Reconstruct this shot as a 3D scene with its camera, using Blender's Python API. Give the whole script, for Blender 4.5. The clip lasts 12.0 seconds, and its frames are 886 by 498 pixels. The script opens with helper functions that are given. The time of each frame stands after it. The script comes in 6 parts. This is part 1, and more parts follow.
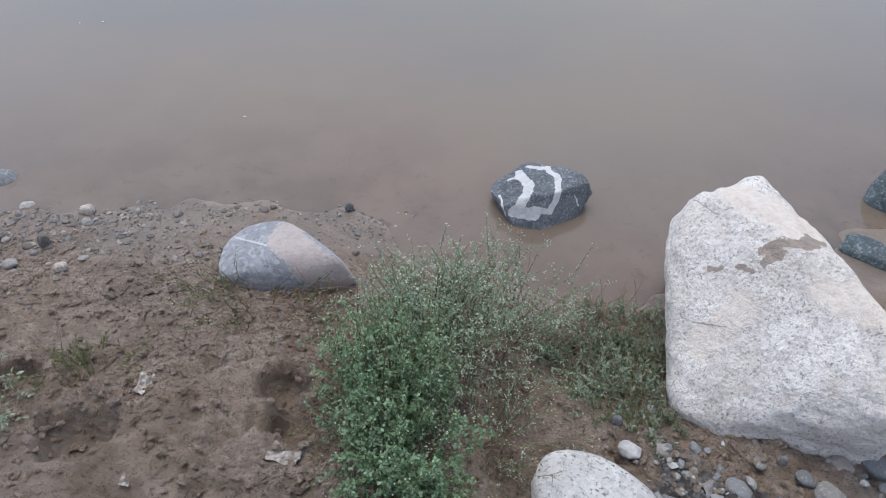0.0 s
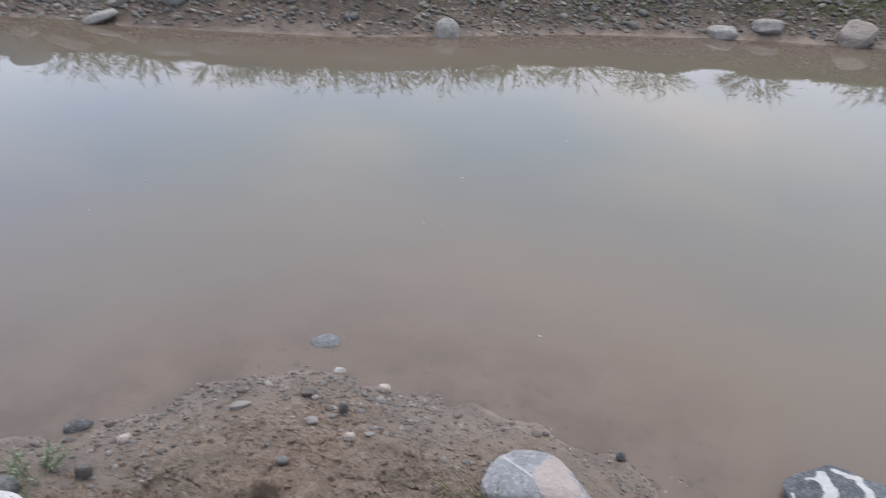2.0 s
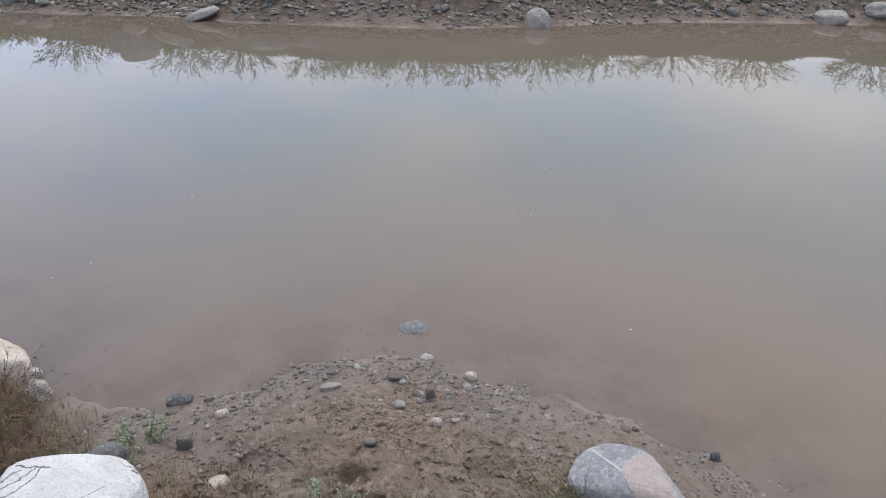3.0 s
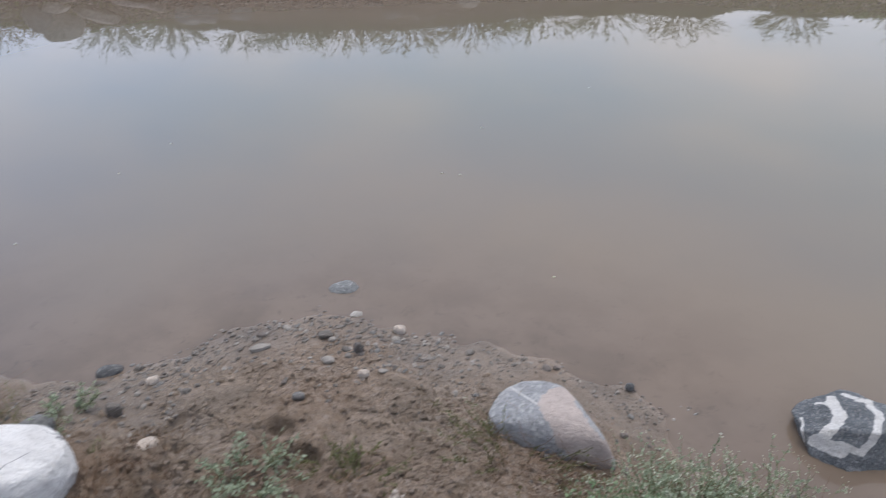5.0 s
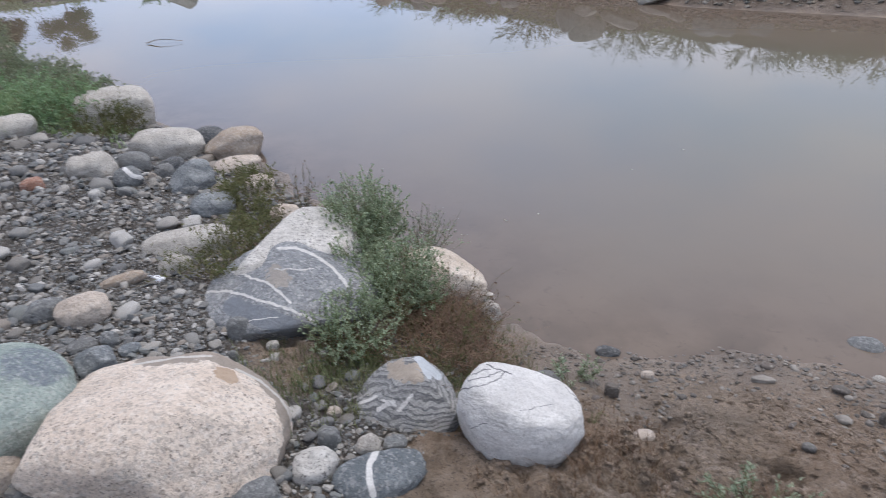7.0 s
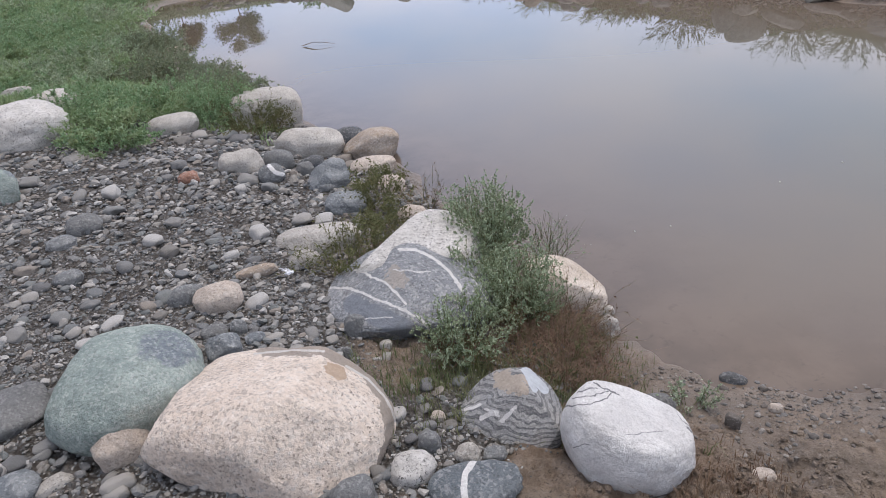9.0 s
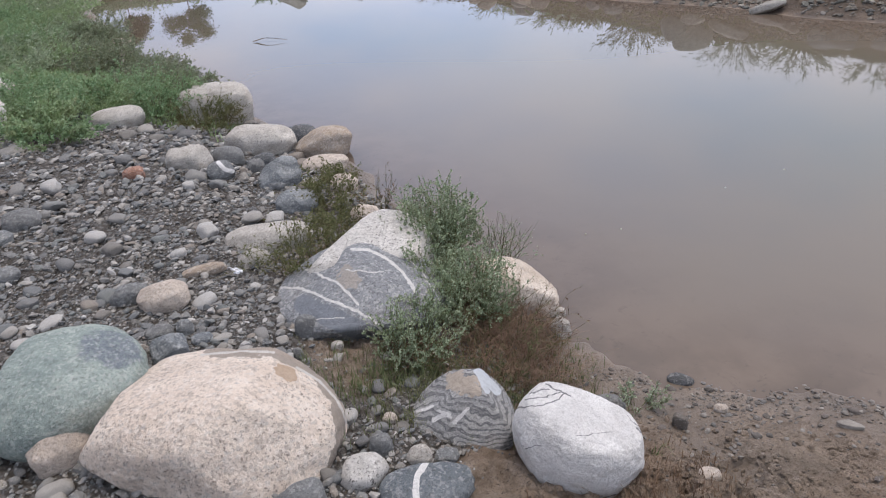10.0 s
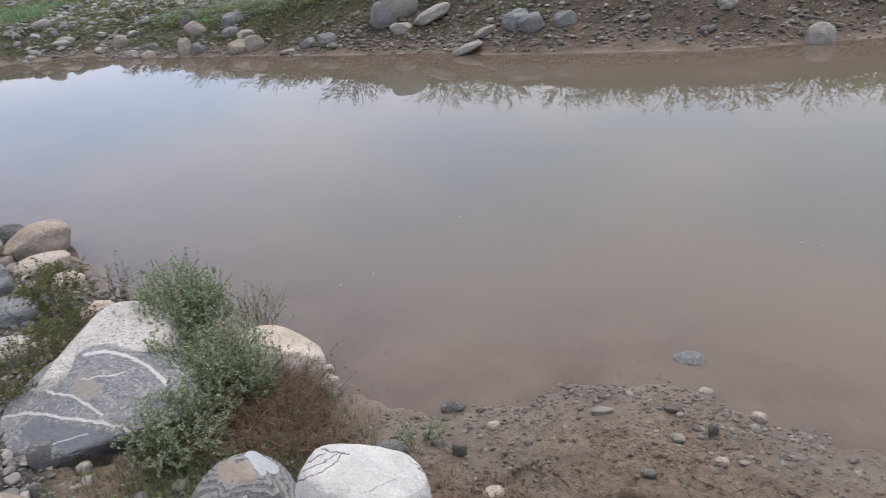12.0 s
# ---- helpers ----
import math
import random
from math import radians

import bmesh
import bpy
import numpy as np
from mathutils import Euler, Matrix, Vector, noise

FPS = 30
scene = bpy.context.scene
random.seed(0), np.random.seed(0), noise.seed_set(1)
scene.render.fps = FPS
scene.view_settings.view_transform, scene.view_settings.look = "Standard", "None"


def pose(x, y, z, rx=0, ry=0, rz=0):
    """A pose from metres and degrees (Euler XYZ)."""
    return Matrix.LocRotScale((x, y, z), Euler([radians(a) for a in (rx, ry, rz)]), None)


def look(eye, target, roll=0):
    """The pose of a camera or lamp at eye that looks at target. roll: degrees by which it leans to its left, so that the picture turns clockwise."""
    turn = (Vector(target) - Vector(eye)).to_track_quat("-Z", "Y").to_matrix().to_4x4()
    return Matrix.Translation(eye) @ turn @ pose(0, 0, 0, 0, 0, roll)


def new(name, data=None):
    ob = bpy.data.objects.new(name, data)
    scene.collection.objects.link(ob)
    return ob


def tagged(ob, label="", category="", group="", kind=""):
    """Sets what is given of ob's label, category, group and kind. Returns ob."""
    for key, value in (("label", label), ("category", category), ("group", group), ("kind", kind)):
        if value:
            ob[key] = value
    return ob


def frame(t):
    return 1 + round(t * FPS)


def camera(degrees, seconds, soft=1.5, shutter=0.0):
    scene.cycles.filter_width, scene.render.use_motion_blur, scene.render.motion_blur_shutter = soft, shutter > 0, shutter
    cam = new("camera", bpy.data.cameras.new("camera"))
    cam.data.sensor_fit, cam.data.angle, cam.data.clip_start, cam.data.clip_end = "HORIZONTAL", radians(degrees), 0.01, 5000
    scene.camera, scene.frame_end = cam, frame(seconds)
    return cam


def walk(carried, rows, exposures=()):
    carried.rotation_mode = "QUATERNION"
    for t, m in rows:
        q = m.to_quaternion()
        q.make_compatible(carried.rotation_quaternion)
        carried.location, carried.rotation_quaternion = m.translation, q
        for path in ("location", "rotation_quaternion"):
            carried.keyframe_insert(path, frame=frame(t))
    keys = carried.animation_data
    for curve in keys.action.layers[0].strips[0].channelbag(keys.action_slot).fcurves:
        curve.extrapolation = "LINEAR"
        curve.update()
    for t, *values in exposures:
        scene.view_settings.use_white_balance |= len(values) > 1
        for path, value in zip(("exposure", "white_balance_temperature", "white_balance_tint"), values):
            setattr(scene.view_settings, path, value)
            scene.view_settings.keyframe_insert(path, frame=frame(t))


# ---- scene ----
cam = camera(63.6, 12.0, soft=0.5, shutter=0.25)
PATH = [
    (0, (0.091, 0.02, 1.628), (0.071, 1.49, 0.273), 3.6),
    (0.5, (0.062, 0.013, 1.64), (0.01, 1.516, 0.322), 4.6),
    (1, (0.034, 0.005, 1.648), (-0.198, 1.529, 0.373), 5.6),
    (1.5, (0.024, 0.015, 1.692), (-0.478, 1.588, 0.563), 4.1),
    (1.9, (0.022, -0.004, 1.739), (-0.726, 1.586, 0.784), 3.8),
    (2, (0.027, 0.024, 1.74), (-0.801, 1.594, 0.819), 2.3),
    (2.5, (0.014, 0.011, 1.725), (-1.04, 1.469, 0.851), 0.3),
    (3, (0.013, 0.015, 1.715), (-1.01, 1.453, 0.775), -0.2),
    (3.2, (0.008, 0.006, 1.707), (-0.928, 1.491, 0.748), 0.9),
    (4.8, (0.177, 0.067, 1.677), (-0.645, 1.588, 0.671), -0.3),
    (5, (0.168, 0.018, 1.688), (-0.734, 1.49, 0.677), -1.5),
    (5.2, (0.094, -0.069, 1.729), (-0.868, 1.311, 0.648), -2.0),
    (5.5, (0.102, -0.095, 1.719), (-1.089, 1.206, 0.776), -5.7),
    (6, (0.013, -0.152, 1.689), (-1.379, 0.992, 0.822), -4.9),
    (6.5, (-0.055, -0.21, 1.682), (-1.612, 0.666, 0.782), -1.2),
    (7, (-0.084, -0.233, 1.672), (-1.741, 0.397, 0.747), -4.6),
    (7.5, (-0.078, -0.168, 1.689), (-1.878, 0.147, 0.876), -6.7),
    (7.7, (-0.062, -0.138, 1.698), (-1.868, 0.12, 0.878), -7.0),
    (9.3, (-0.089, -0.142, 1.667), (-1.857, 0.127, 0.771), -7.1),
    (9.5, (-0.089, -0.147, 1.662), (-1.859, 0.143, 0.776), -6.4),
    (10, (-0.101, -0.146, 1.671), (-1.843, 0.248, 0.772), -4.7),
    (10.2, (-0.103, -0.132, 1.679), (-1.859, 0.312, 0.831), -5.3),
    (10.5, (-0.103, -0.129, 1.678), (-1.874, 0.389, 0.906), -6.2),
    (11, (-0.103, -0.124, 1.682), (-1.841, 0.524, 0.933), -6.7),
    (11.4, (-0.105, -0.084, 1.676), (-1.778, 0.671, 0.882), -8.0),
    (11.5, (-0.104, -0.095, 1.67), (-1.756, 0.717, 0.888), -7.0),
    (11.8, (-0.113, -0.079, 1.664), (-1.682, 0.857, 0.848), -7.2),
    (12, (-0.102, -0.074, 1.667), (-1.617, 0.936, 0.839), -6.9),
]
walk(cam, [(t, look(eye, target, roll)) for t, eye, target, roll in PATH],
     exposures=((0, .24, 6100, 4), (1, .26, 6150, 4), (1.5, .28, 6250, 5), (2, .18, 6450, 5), (3, .14, 6500, 5), (5.5, .1, 6500, 5), (7, .03, 6500, 6), (9.5, .03, 6800, 8), (10.5, .06, 6850, 8), (12, .05, 6900, 7)))

# ---- sky and light: a bright, hazy, overcast day ----
world = bpy.data.worlds.new("overcast_sky")
scene.world = world
world.use_nodes = True
wt = world.node_tree
wt.nodes.clear()
w_out, w_bg = wt.nodes.new("ShaderNodeOutputWorld"), wt.nodes.new("ShaderNodeBackground")
w_sky = wt.nodes.new("ShaderNodeTexSky")
w_sky.sky_type, w_sky.sun_disc = "NISHITA", False
SUN_UP, SUN_ROUND = radians(74), radians(-25)
w_sky.sun_elevation, w_sky.sun_rotation = SUN_UP, SUN_ROUND
w_sky.air_density, w_sky.dust_density = 1.0, 3.0
w_scale = wt.nodes.new("ShaderNodeMix")
w_scale.data_type, w_scale.blend_type = "RGBA", "MULTIPLY"
w_scale.inputs[0].default_value = 1.0
wt.links.new(w_sky.outputs[0], w_scale.inputs[6])
w_scale.inputs[7].default_value = (.1, .1, .1, 1)
w_co = wt.nodes.new("ShaderNodeTexCoord")
w_map = wt.nodes.new("ShaderNodeMapping")
w_map.inputs["Scale"].default_value = (1.6, 1.6, 4.0)
wt.links.new(w_co.outputs["Generated"], w_map.inputs[0])
w_noise = wt.nodes.new("ShaderNodeTexNoise")
w_noise.inputs["Scale"].default_value, w_noise.inputs["Detail"].default_value = 1.3, 4
wt.links.new(w_map.outputs[0], w_noise.inputs["Vector"])
w_ramp = wt.nodes.new("ShaderNodeValToRGB")
w_ramp.color_ramp.elements[0].position, w_ramp.color_ramp.elements[0].color = .36, (.57, .745, 1.09, 1)
w_ramp.color_ramp.elements[1].position, w_ramp.color_ramp.elements[1].color = .64, (.985, .965, 1.1, 1)
wt.links.new(w_noise.outputs[0], w_ramp.inputs[0])
w_mix = wt.nodes.new("ShaderNodeMix")
w_mix.data_type = "RGBA"
w_mix.inputs[0].default_value = .8
wt.links.new(w_scale.outputs[2], w_mix.inputs[6])
wt.links.new(w_ramp.outputs[0], w_mix.inputs[7])
# thin cloud glows on the sun's side of the sky
w_side = wt.nodes.new("ShaderNodeVectorMath")
w_side.operation = "DOT_PRODUCT"
w_side.inputs[1].default_value = Vector((-.5, .82, .28)).normalized()
wt.links.new(w_co.outputs["Generated"], w_side.inputs[0])
w_glow = wt.nodes.new("ShaderNodeMapRange")
w_glow.interpolation_type = "SMOOTHSTEP"
for k, v in ((1, .1), (2, 1.0), (3, 1.0), (4, 1.68)):
    w_glow.inputs[k].default_value = v
wt.links.new(w_side.outputs["Value"], w_glow.inputs[0])
w_lit = wt.nodes.new("ShaderNodeVectorMath")
w_lit.operation = "SCALE"
# the haze is bluer in the west and faintly rosy where the cloud is thin
w_west = wt.nodes.new("ShaderNodeVectorMath")
w_west.operation = "DOT_PRODUCT"
w_west.inputs[1].default_value = Vector((-1, -.12, .1)).normalized()
wt.links.new(w_co.outputs["Generated"], w_west.inputs[0])
w_how = wt.nodes.new("ShaderNodeMapRange")
w_how.interpolation_type = "SMOOTHSTEP"
for k, v in ((1, .55), (2, .97), (3, 0.0), (4, 1.0)):
    w_how.inputs[k].default_value = v
wt.links.new(w_west.outputs["Value"], w_how.inputs[0])
w_haze = wt.nodes.new("ShaderNodeMix")
w_haze.data_type = "RGBA"
w_haze.inputs[6].default_value, w_haze.inputs[7].default_value = (1.035, .995, .985, 1), (.93, .985, 1.09, 1)
wt.links.new(w_how.outputs[0], w_haze.inputs[0])
w_tint = wt.nodes.new("ShaderNodeMix")
w_tint.data_type, w_tint.blend_type = "RGBA", "MULTIPLY"
w_tint.inputs[0].default_value = 1.0
wt.links.new(w_mix.outputs[2], w_tint.inputs[6])
wt.links.new(w_haze.outputs[2], w_tint.inputs[7])
wt.links.new(w_tint.outputs[2], w_lit.inputs[0])
wt.links.new(w_glow.outputs[0], w_lit.inputs["Scale"])
wt.links.new(w_lit.outputs[0], w_bg.inputs[0])
w_bg.inputs[1].default_value = 1.22
wt.links.new(w_bg.outputs[0], w_out.inputs[0])

sun = new("sun", bpy.data.lights.new("sun", "SUN"))
sun.data.energy, sun.data.angle, sun.data.color = 1.6, radians(34), (1, .86, .7)
sun.matrix_world = look((0, 0, 0), (-math.sin(SUN_ROUND) * math.cos(SUN_UP), -math.cos(SUN_ROUND) * math.cos(SUN_UP), -math.sin(SUN_UP)))


# ---- materials ----
class Nodes:
    """A short way of writing node trees."""

    def __init__(self, name):
        self.mat = bpy.data.materials.new(name)
        self.mat.use_nodes = True
        self.t = self.mat.node_tree
        self.t.nodes.clear()
        self.out = self.n("ShaderNodeOutputMaterial")
        self.co = self.n("ShaderNodeTexCoord")

    def n(self, kind):
        return self.t.nodes.new(kind)

    def put(self, socket, value):
        if isinstance(value, bpy.types.NodeSocket):
            self.t.links.new(value, socket)
        else:
            socket.default_value = value

    def noise(self, scale, detail=4, rough=.55, distort=0, vector=None):
        node = self.n("ShaderNodeTexNoise")
        self.put(node.inputs["Vector"], vector or self.co.outputs["Object"])
        node.inputs["Scale"].default_value, node.inputs["Detail"].default_value = scale, detail
        node.inputs["Roughness"].default_value, node.inputs["Distortion"].default_value = rough, distort
        return node.outputs[0]

    def voronoi(self, scale, feature="F1", vector=None, out="Distance"):
        node = self.n("ShaderNodeTexVoronoi")
        node.feature = feature
        self.put(node.inputs["Vector"], vector or self.co.outputs["Object"])
        node.inputs["Scale"].default_value = scale
        return node.outputs[out]

    def ramp(self, value, a, b, lo=0.0, hi=1.0):
        node = self.n("ShaderNodeMapRange")
        node.interpolation_type = "SMOOTHSTEP"
        for i, v in enumerate((value, a, b, lo, hi)):
            self.put(node.inputs[i], v)
        return node.outputs[0]

    def mix(self, fac, a, b, blend="MIX"):
        node = self.n("ShaderNodeMix")
        node.data_type, node.blend_type = "RGBA", blend
        for i, v in ((0, fac), (6, a), (7, b)):
            self.put(node.inputs[i], (*v, 1) if isinstance(v, tuple) and len(v) == 3 else v)
        return node.outputs[2]

    def math(self, op, a, b=0.0, c=0.0):
        node = self.n("ShaderNodeMath")
        node.operation = op
        for i, v in enumerate((a, b, c)):
            self.put(node.inputs[i], v)
        return node.outputs[0]

    def attr(self, name):
        node = self.n("ShaderNodeAttribute")
        node.attribute_name = name
        return node.outputs["Fac"]

    def along(self, direction):
        node = self.n("ShaderNodeVectorMath")
        node.operation = "DOT_PRODUCT"
        self.put(node.inputs[0], self.co.outputs["Object"])
        node.inputs[1].default_value = Vector(direction).normalized()
        return node.outputs["Value"]

    def away(self, place):
        node = self.n("ShaderNodeVectorMath")
        node.operation = "DISTANCE"
        self.put(node.inputs[0], self.co.outputs["Object"])
        node.inputs[1].default_value = place
        return node.outputs["Value"]

    def strokes(self, pieces, lean, wavy, turn):
        """1 inside thick line pieces drawn across the rock, which run through it along one direction."""
        a = radians(turn)
        across, up = Vector((math.cos(a), math.sin(a), 0)), Vector((-lean * math.sin(a), lean * math.cos(a), 1)).normalized()
        shake = self.n("ShaderNodeTexNoise")
        self.put(shake.inputs["Vector"], self.co.outputs["Object"])
        shake.inputs["Scale"].default_value, shake.inputs["Detail"].default_value, shake.inputs["Roughness"].default_value = 24, 4, .6
        red = self.n("ShaderNodeSeparateColor")
        self.put(red.inputs[0], shake.outputs["Color"])
        u = self.math("ADD", self.along(across), self.math("MULTIPLY", self.math("SUBTRACT", red.outputs[0], .5), wavy))
        v = self.math("ADD", self.along(up), self.math("MULTIPLY", self.math("SUBTRACT", red.outputs[1], .5), wavy))
        least = None
        for u0, v0, u1, v1, half in pieces:
            du, dv = u1 - u0, v1 - v0
            a, b = self.math("SUBTRACT", u, u0), self.math("SUBTRACT", v, v0)
            h = self.math("DIVIDE", self.math("ADD", self.math("MULTIPLY", a, du), self.math("MULTIPLY", b, dv)), max(du * du + dv * dv, 1e-9))
            h = self.math("MINIMUM", self.math("MAXIMUM", h, 0.0), 1.0)
            a, b = self.math("SUBTRACT", a, self.math("MULTIPLY", h, du)), self.math("SUBTRACT", b, self.math("MULTIPLY", h, dv))
            d = self.math("SQRT", self.math("ADD", self.math("MULTIPLY", a, a), self.math("MULTIPLY", b, b)))
            d = self.math("SUBTRACT", d, half)
            least = d if least is None else self.math("MINIMUM", least, d)
        return self.ramp(least, -.0012, .0012, 1, 0)

    def bump(self, height, strength, distance):
        node = self.n("ShaderNodeBump")
        node.inputs["Strength"].default_value, node.inputs["Distance"].default_value = strength, distance
        self.put(node.inputs["Height"], height)
        return node.outputs[0]

    def surface(self, colour, rough=.8, normal=None, spec=.3):
        node = self.n("ShaderNodeBsdfPrincipled")
        self.put(node.inputs["Base Color"], (*colour, 1) if isinstance(colour, tuple) and len(colour) == 3 else colour)
        self.put(node.inputs["Roughness"], rough)
        node.inputs["Specular IOR Level"].default_value = spec
        if normal is not None:
            self.put(node.inputs["Normal"], normal)
        self.t.links.new(node.outputs[0], self.out.inputs[0])
        return self.mat


def stone(name, light, dark, speck=(.08, .08, .08), specks=0.0, speck_scale=90, bands=0.0, band_way=(0, .3, 1), band_colour=(.12, .14, .16), band_scale=26, stain=0.0,
          stain_colour=(.22, .15, .1), patch=3.5, random=.12, bump=.35, spots_=(), crystal=.3, strokes=(), lean=.6, turn=0):
    """Rock: blotches of two tones, mineral specks and crystals, banding, stains and pitted relief. spots_: (place,
    radius, colour);
    strokes: (colour, waviness, pieces) of seams, inclusions and painted shade that run through the rock, downwards by
    lean and turned by turn degrees; a piece: (across, up, across, up, half width)."""
    m = Nodes(name)
    col = m.mix(m.ramp(m.noise(patch, 5, .6), .35, .65), dark, light)
    col = m.mix(m.ramp(m.noise(16, 6, .7, .5), .36, .6, .6, 0), col, dark)
    col = m.mix(m.ramp(m.noise(30, 5, .7, 1.0), .58, .68, 0, .45), col, m.mix(.5, dark, (.05, .045, .04)))
    if bands:
        w = m.math("ADD", m.along(band_way), m.math("MULTIPLY", m.noise(5, 4, .5), .16))
        s = m.math("SINE", m.math("MULTIPLY", w, band_scale * 6.28))
        s2 = m.math("SINE", m.math("MULTIPLY", w, band_scale * 2.3 * 6.28))
        col = m.mix(m.math("MULTIPLY", m.ramp(m.math("ADD", s, m.math("MULTIPLY", s2, .6)), -.2, .7), bands), col, band_colour)
    if specks:
        grain = m.ramp(m.noise(speck_scale * 1.7, 3, .75), .56, .63)
        grain = m.math("MULTIPLY", grain, m.ramp(m.noise(9, 3, .6), .3, .6, .35, 1))
        col = m.mix(m.math("MULTIPLY", grain, specks), col, speck)
        pits = m.math("MULTIPLY", m.ramp(m.noise(speck_scale * .7, 4, .8, 1.5), .62, .68), m.ramp(m.noise(6, 3), .4, .6))
        col = m.mix(m.math("MULTIPLY", pits, specks * .9), col, speck)
    for place, radius, tint in spots_:
        w = m.math("ADD", m.away(place), m.math("MULTIPLY", m.math("SUBTRACT", m.noise(14, 5, .7), .5), radius * 1.5))
        w = m.math("MULTIPLY", m.ramp(w, radius * .7, radius, 1, 0), m.ramp(m.noise(70, 4, .7), .38, .5, .35, .95))
        col = m.mix(w, col, tint)
    if crystal:
        facet = m.n("ShaderNodeSeparateColor")
        m.put(facet.inputs[0], m.voronoi(speck_scale * 1.5, out="Color"))
        col = m.mix(m.ramp(facet.outputs[0], .55, 1, 0, crystal), col, m.mix(.75, col, (.03, .03, .03)))
        col = m.mix(m.ramp(facet.outputs[1], .6, 1, 0, crystal), col, m.mix(.55, col, (.95, .93, .9)))
    salt = m.noise(260, 3, .8)
    col = m.mix(m.ramp(salt, .5, .75, 0, .55), col, m.mix(.5, col, (.0, .0, .0)))
    col = m.mix(m.ramp(salt, .28, .5, .35, 0), col, m.mix(.35, col, (.9, .88, .85)))
    for tint, wavy, pieces in strokes:
        seam = m.strokes(pieces, lean, wavy, turn)
        col = m.mix(seam, col, m.mix(m.ramp(m.noise(55, 5, .7), .4, .7, 0, .45), tint, tuple(.62 * v for v in tint)))
    if stain:
        col = m.mix(m.math("MULTIPLY", m.ramp(m.noise(3.2, 4, .6, .6), .55, .72), stain), col, stain_colour)
    info = m.n("ShaderNodeObjectInfo")
    col = m.mix(m.math("MULTIPLY", info.outputs["Random"], random), col, (.12, .11, .1))
    rough = m.ramp(m.noise(20, 3), .2, .8, .62, .9)
    relief = m.math("ADD", m.noise(15, 10, .72, .4), m.math("MULTIPLY", m.noise(120, 5, .75), .35))
    return m.surface(col, rough, m.bump(relief, min(1, bump * 2.4), .03), .25)


GRANITE = stone("pale_granite", (.74, .715, .68), (.55, .53, .495), (.09, .085, .08), 1.0, 58, stain=.4, stain_colour=(.4, .33, .26))
PALE = stone("weathered_pale_rock", (.6, .57, .52), (.43, .4, .36), (.12, .11, .1), .8, 90, stain=.5, stain_colour=(.3, .25, .19))
BIG_GRANITE = stone("stained_pale_granite", (.86, .815, .745), (.66, .6, .535), (.17, .15, .13), .8, 75, crystal=.35, stain=.8, stain_colour=(.56, .47, .39), patch=5,
        strokes=(((0.73, 0.65, 0.56), 0.09, ((-0.063, 0.000, -0.111, -0.130, 0.0405), (-0.225, 0.274, -0.021, 0.241, 0.0405), (0.084, 0.121, 0.198, 0.111, 0.0405),)),
        ((0.34, 0.28, 0.23), 0.05, ((-0.085, 0.152, -0.048, 0.192, 0.0140), (-0.048, 0.192, 0.010, 0.209, 0.0140), (-0.044, 0.159, -0.063, 0.132, 0.0140), (-0.178, 0.050, -0.157, 0.065, 0.0078), (-0.119, 0.085, -0.088, 0.087, 0.0093), (-0.014, 0.227, 0.033, 0.226, 0.0062),)),
        ((0.42, 0.36, 0.31), 0.015, ((-0.322, 0.214, -0.232, 0.197, 0.0019), (-0.157, -0.093, -0.079, -0.066, 0.0019), (0.290, -0.016, 0.335, -0.062, 0.0019),)),), lean=0.88, turn=-8)
BANK_TAN = stone("tan_bank_granite", (.45, .4, .345), (.31, .265, .22), (.12, .1, .085), .7, 60, stain=.4, stain_colour=(.24, .18, .13), random=.3)
BANK_PALE = stone("grey_bank_granite", (.47, .455, .42), (.31, .295, .265), (.1, .095, .09), .7, 60, stain=.5, stain_colour=(.22, .18, .14), random=.35)
CREAM = stone("cream_granite", (.84, .74, .64), (.71, .6, .505), (.2, .16, .13), .85, 62, stain=.3, stain_colour=(.5, .38, .28), crystal=.4,
        strokes=(((0.36, 0.31, 0.265), 0.05, ((0.059, 0.223, 0.233, 0.161, 0.0243), (0.233, 0.161, 0.338, 0.065, 0.0243), (0.338, 0.065, 0.365, -0.047, 0.0243), (0.365, -0.047, 0.334, -0.161, 0.0243), (0.334, -0.161, 0.288, -0.217, 0.0243),)),
        ((0.62, 0.59, 0.55), 0.01, ((0.024, 0.223, 0.138, 0.194, 0.0045), (0.138, 0.194, 0.231, 0.154, 0.0045), (0.283, 0.087, 0.336, 0.027, 0.0045), (0.336, 0.027, 0.368, -0.048, 0.0045), (0.368, -0.048, 0.375, -0.125, 0.0045),)),
        ((0.5, 0.38, 0.28), 0.06, ((0.224, 0.093, 0.252, 0.069, 0.0208),)),), lean=0.74, turn=38)
ORANGE = stone("orange_stained_granite", (.74, .66, .57), (.55, .46, .37), (.2, .16, .13), .5, 80, stain=.8, stain_colour=(.45, .29, .18), crystal=.3)
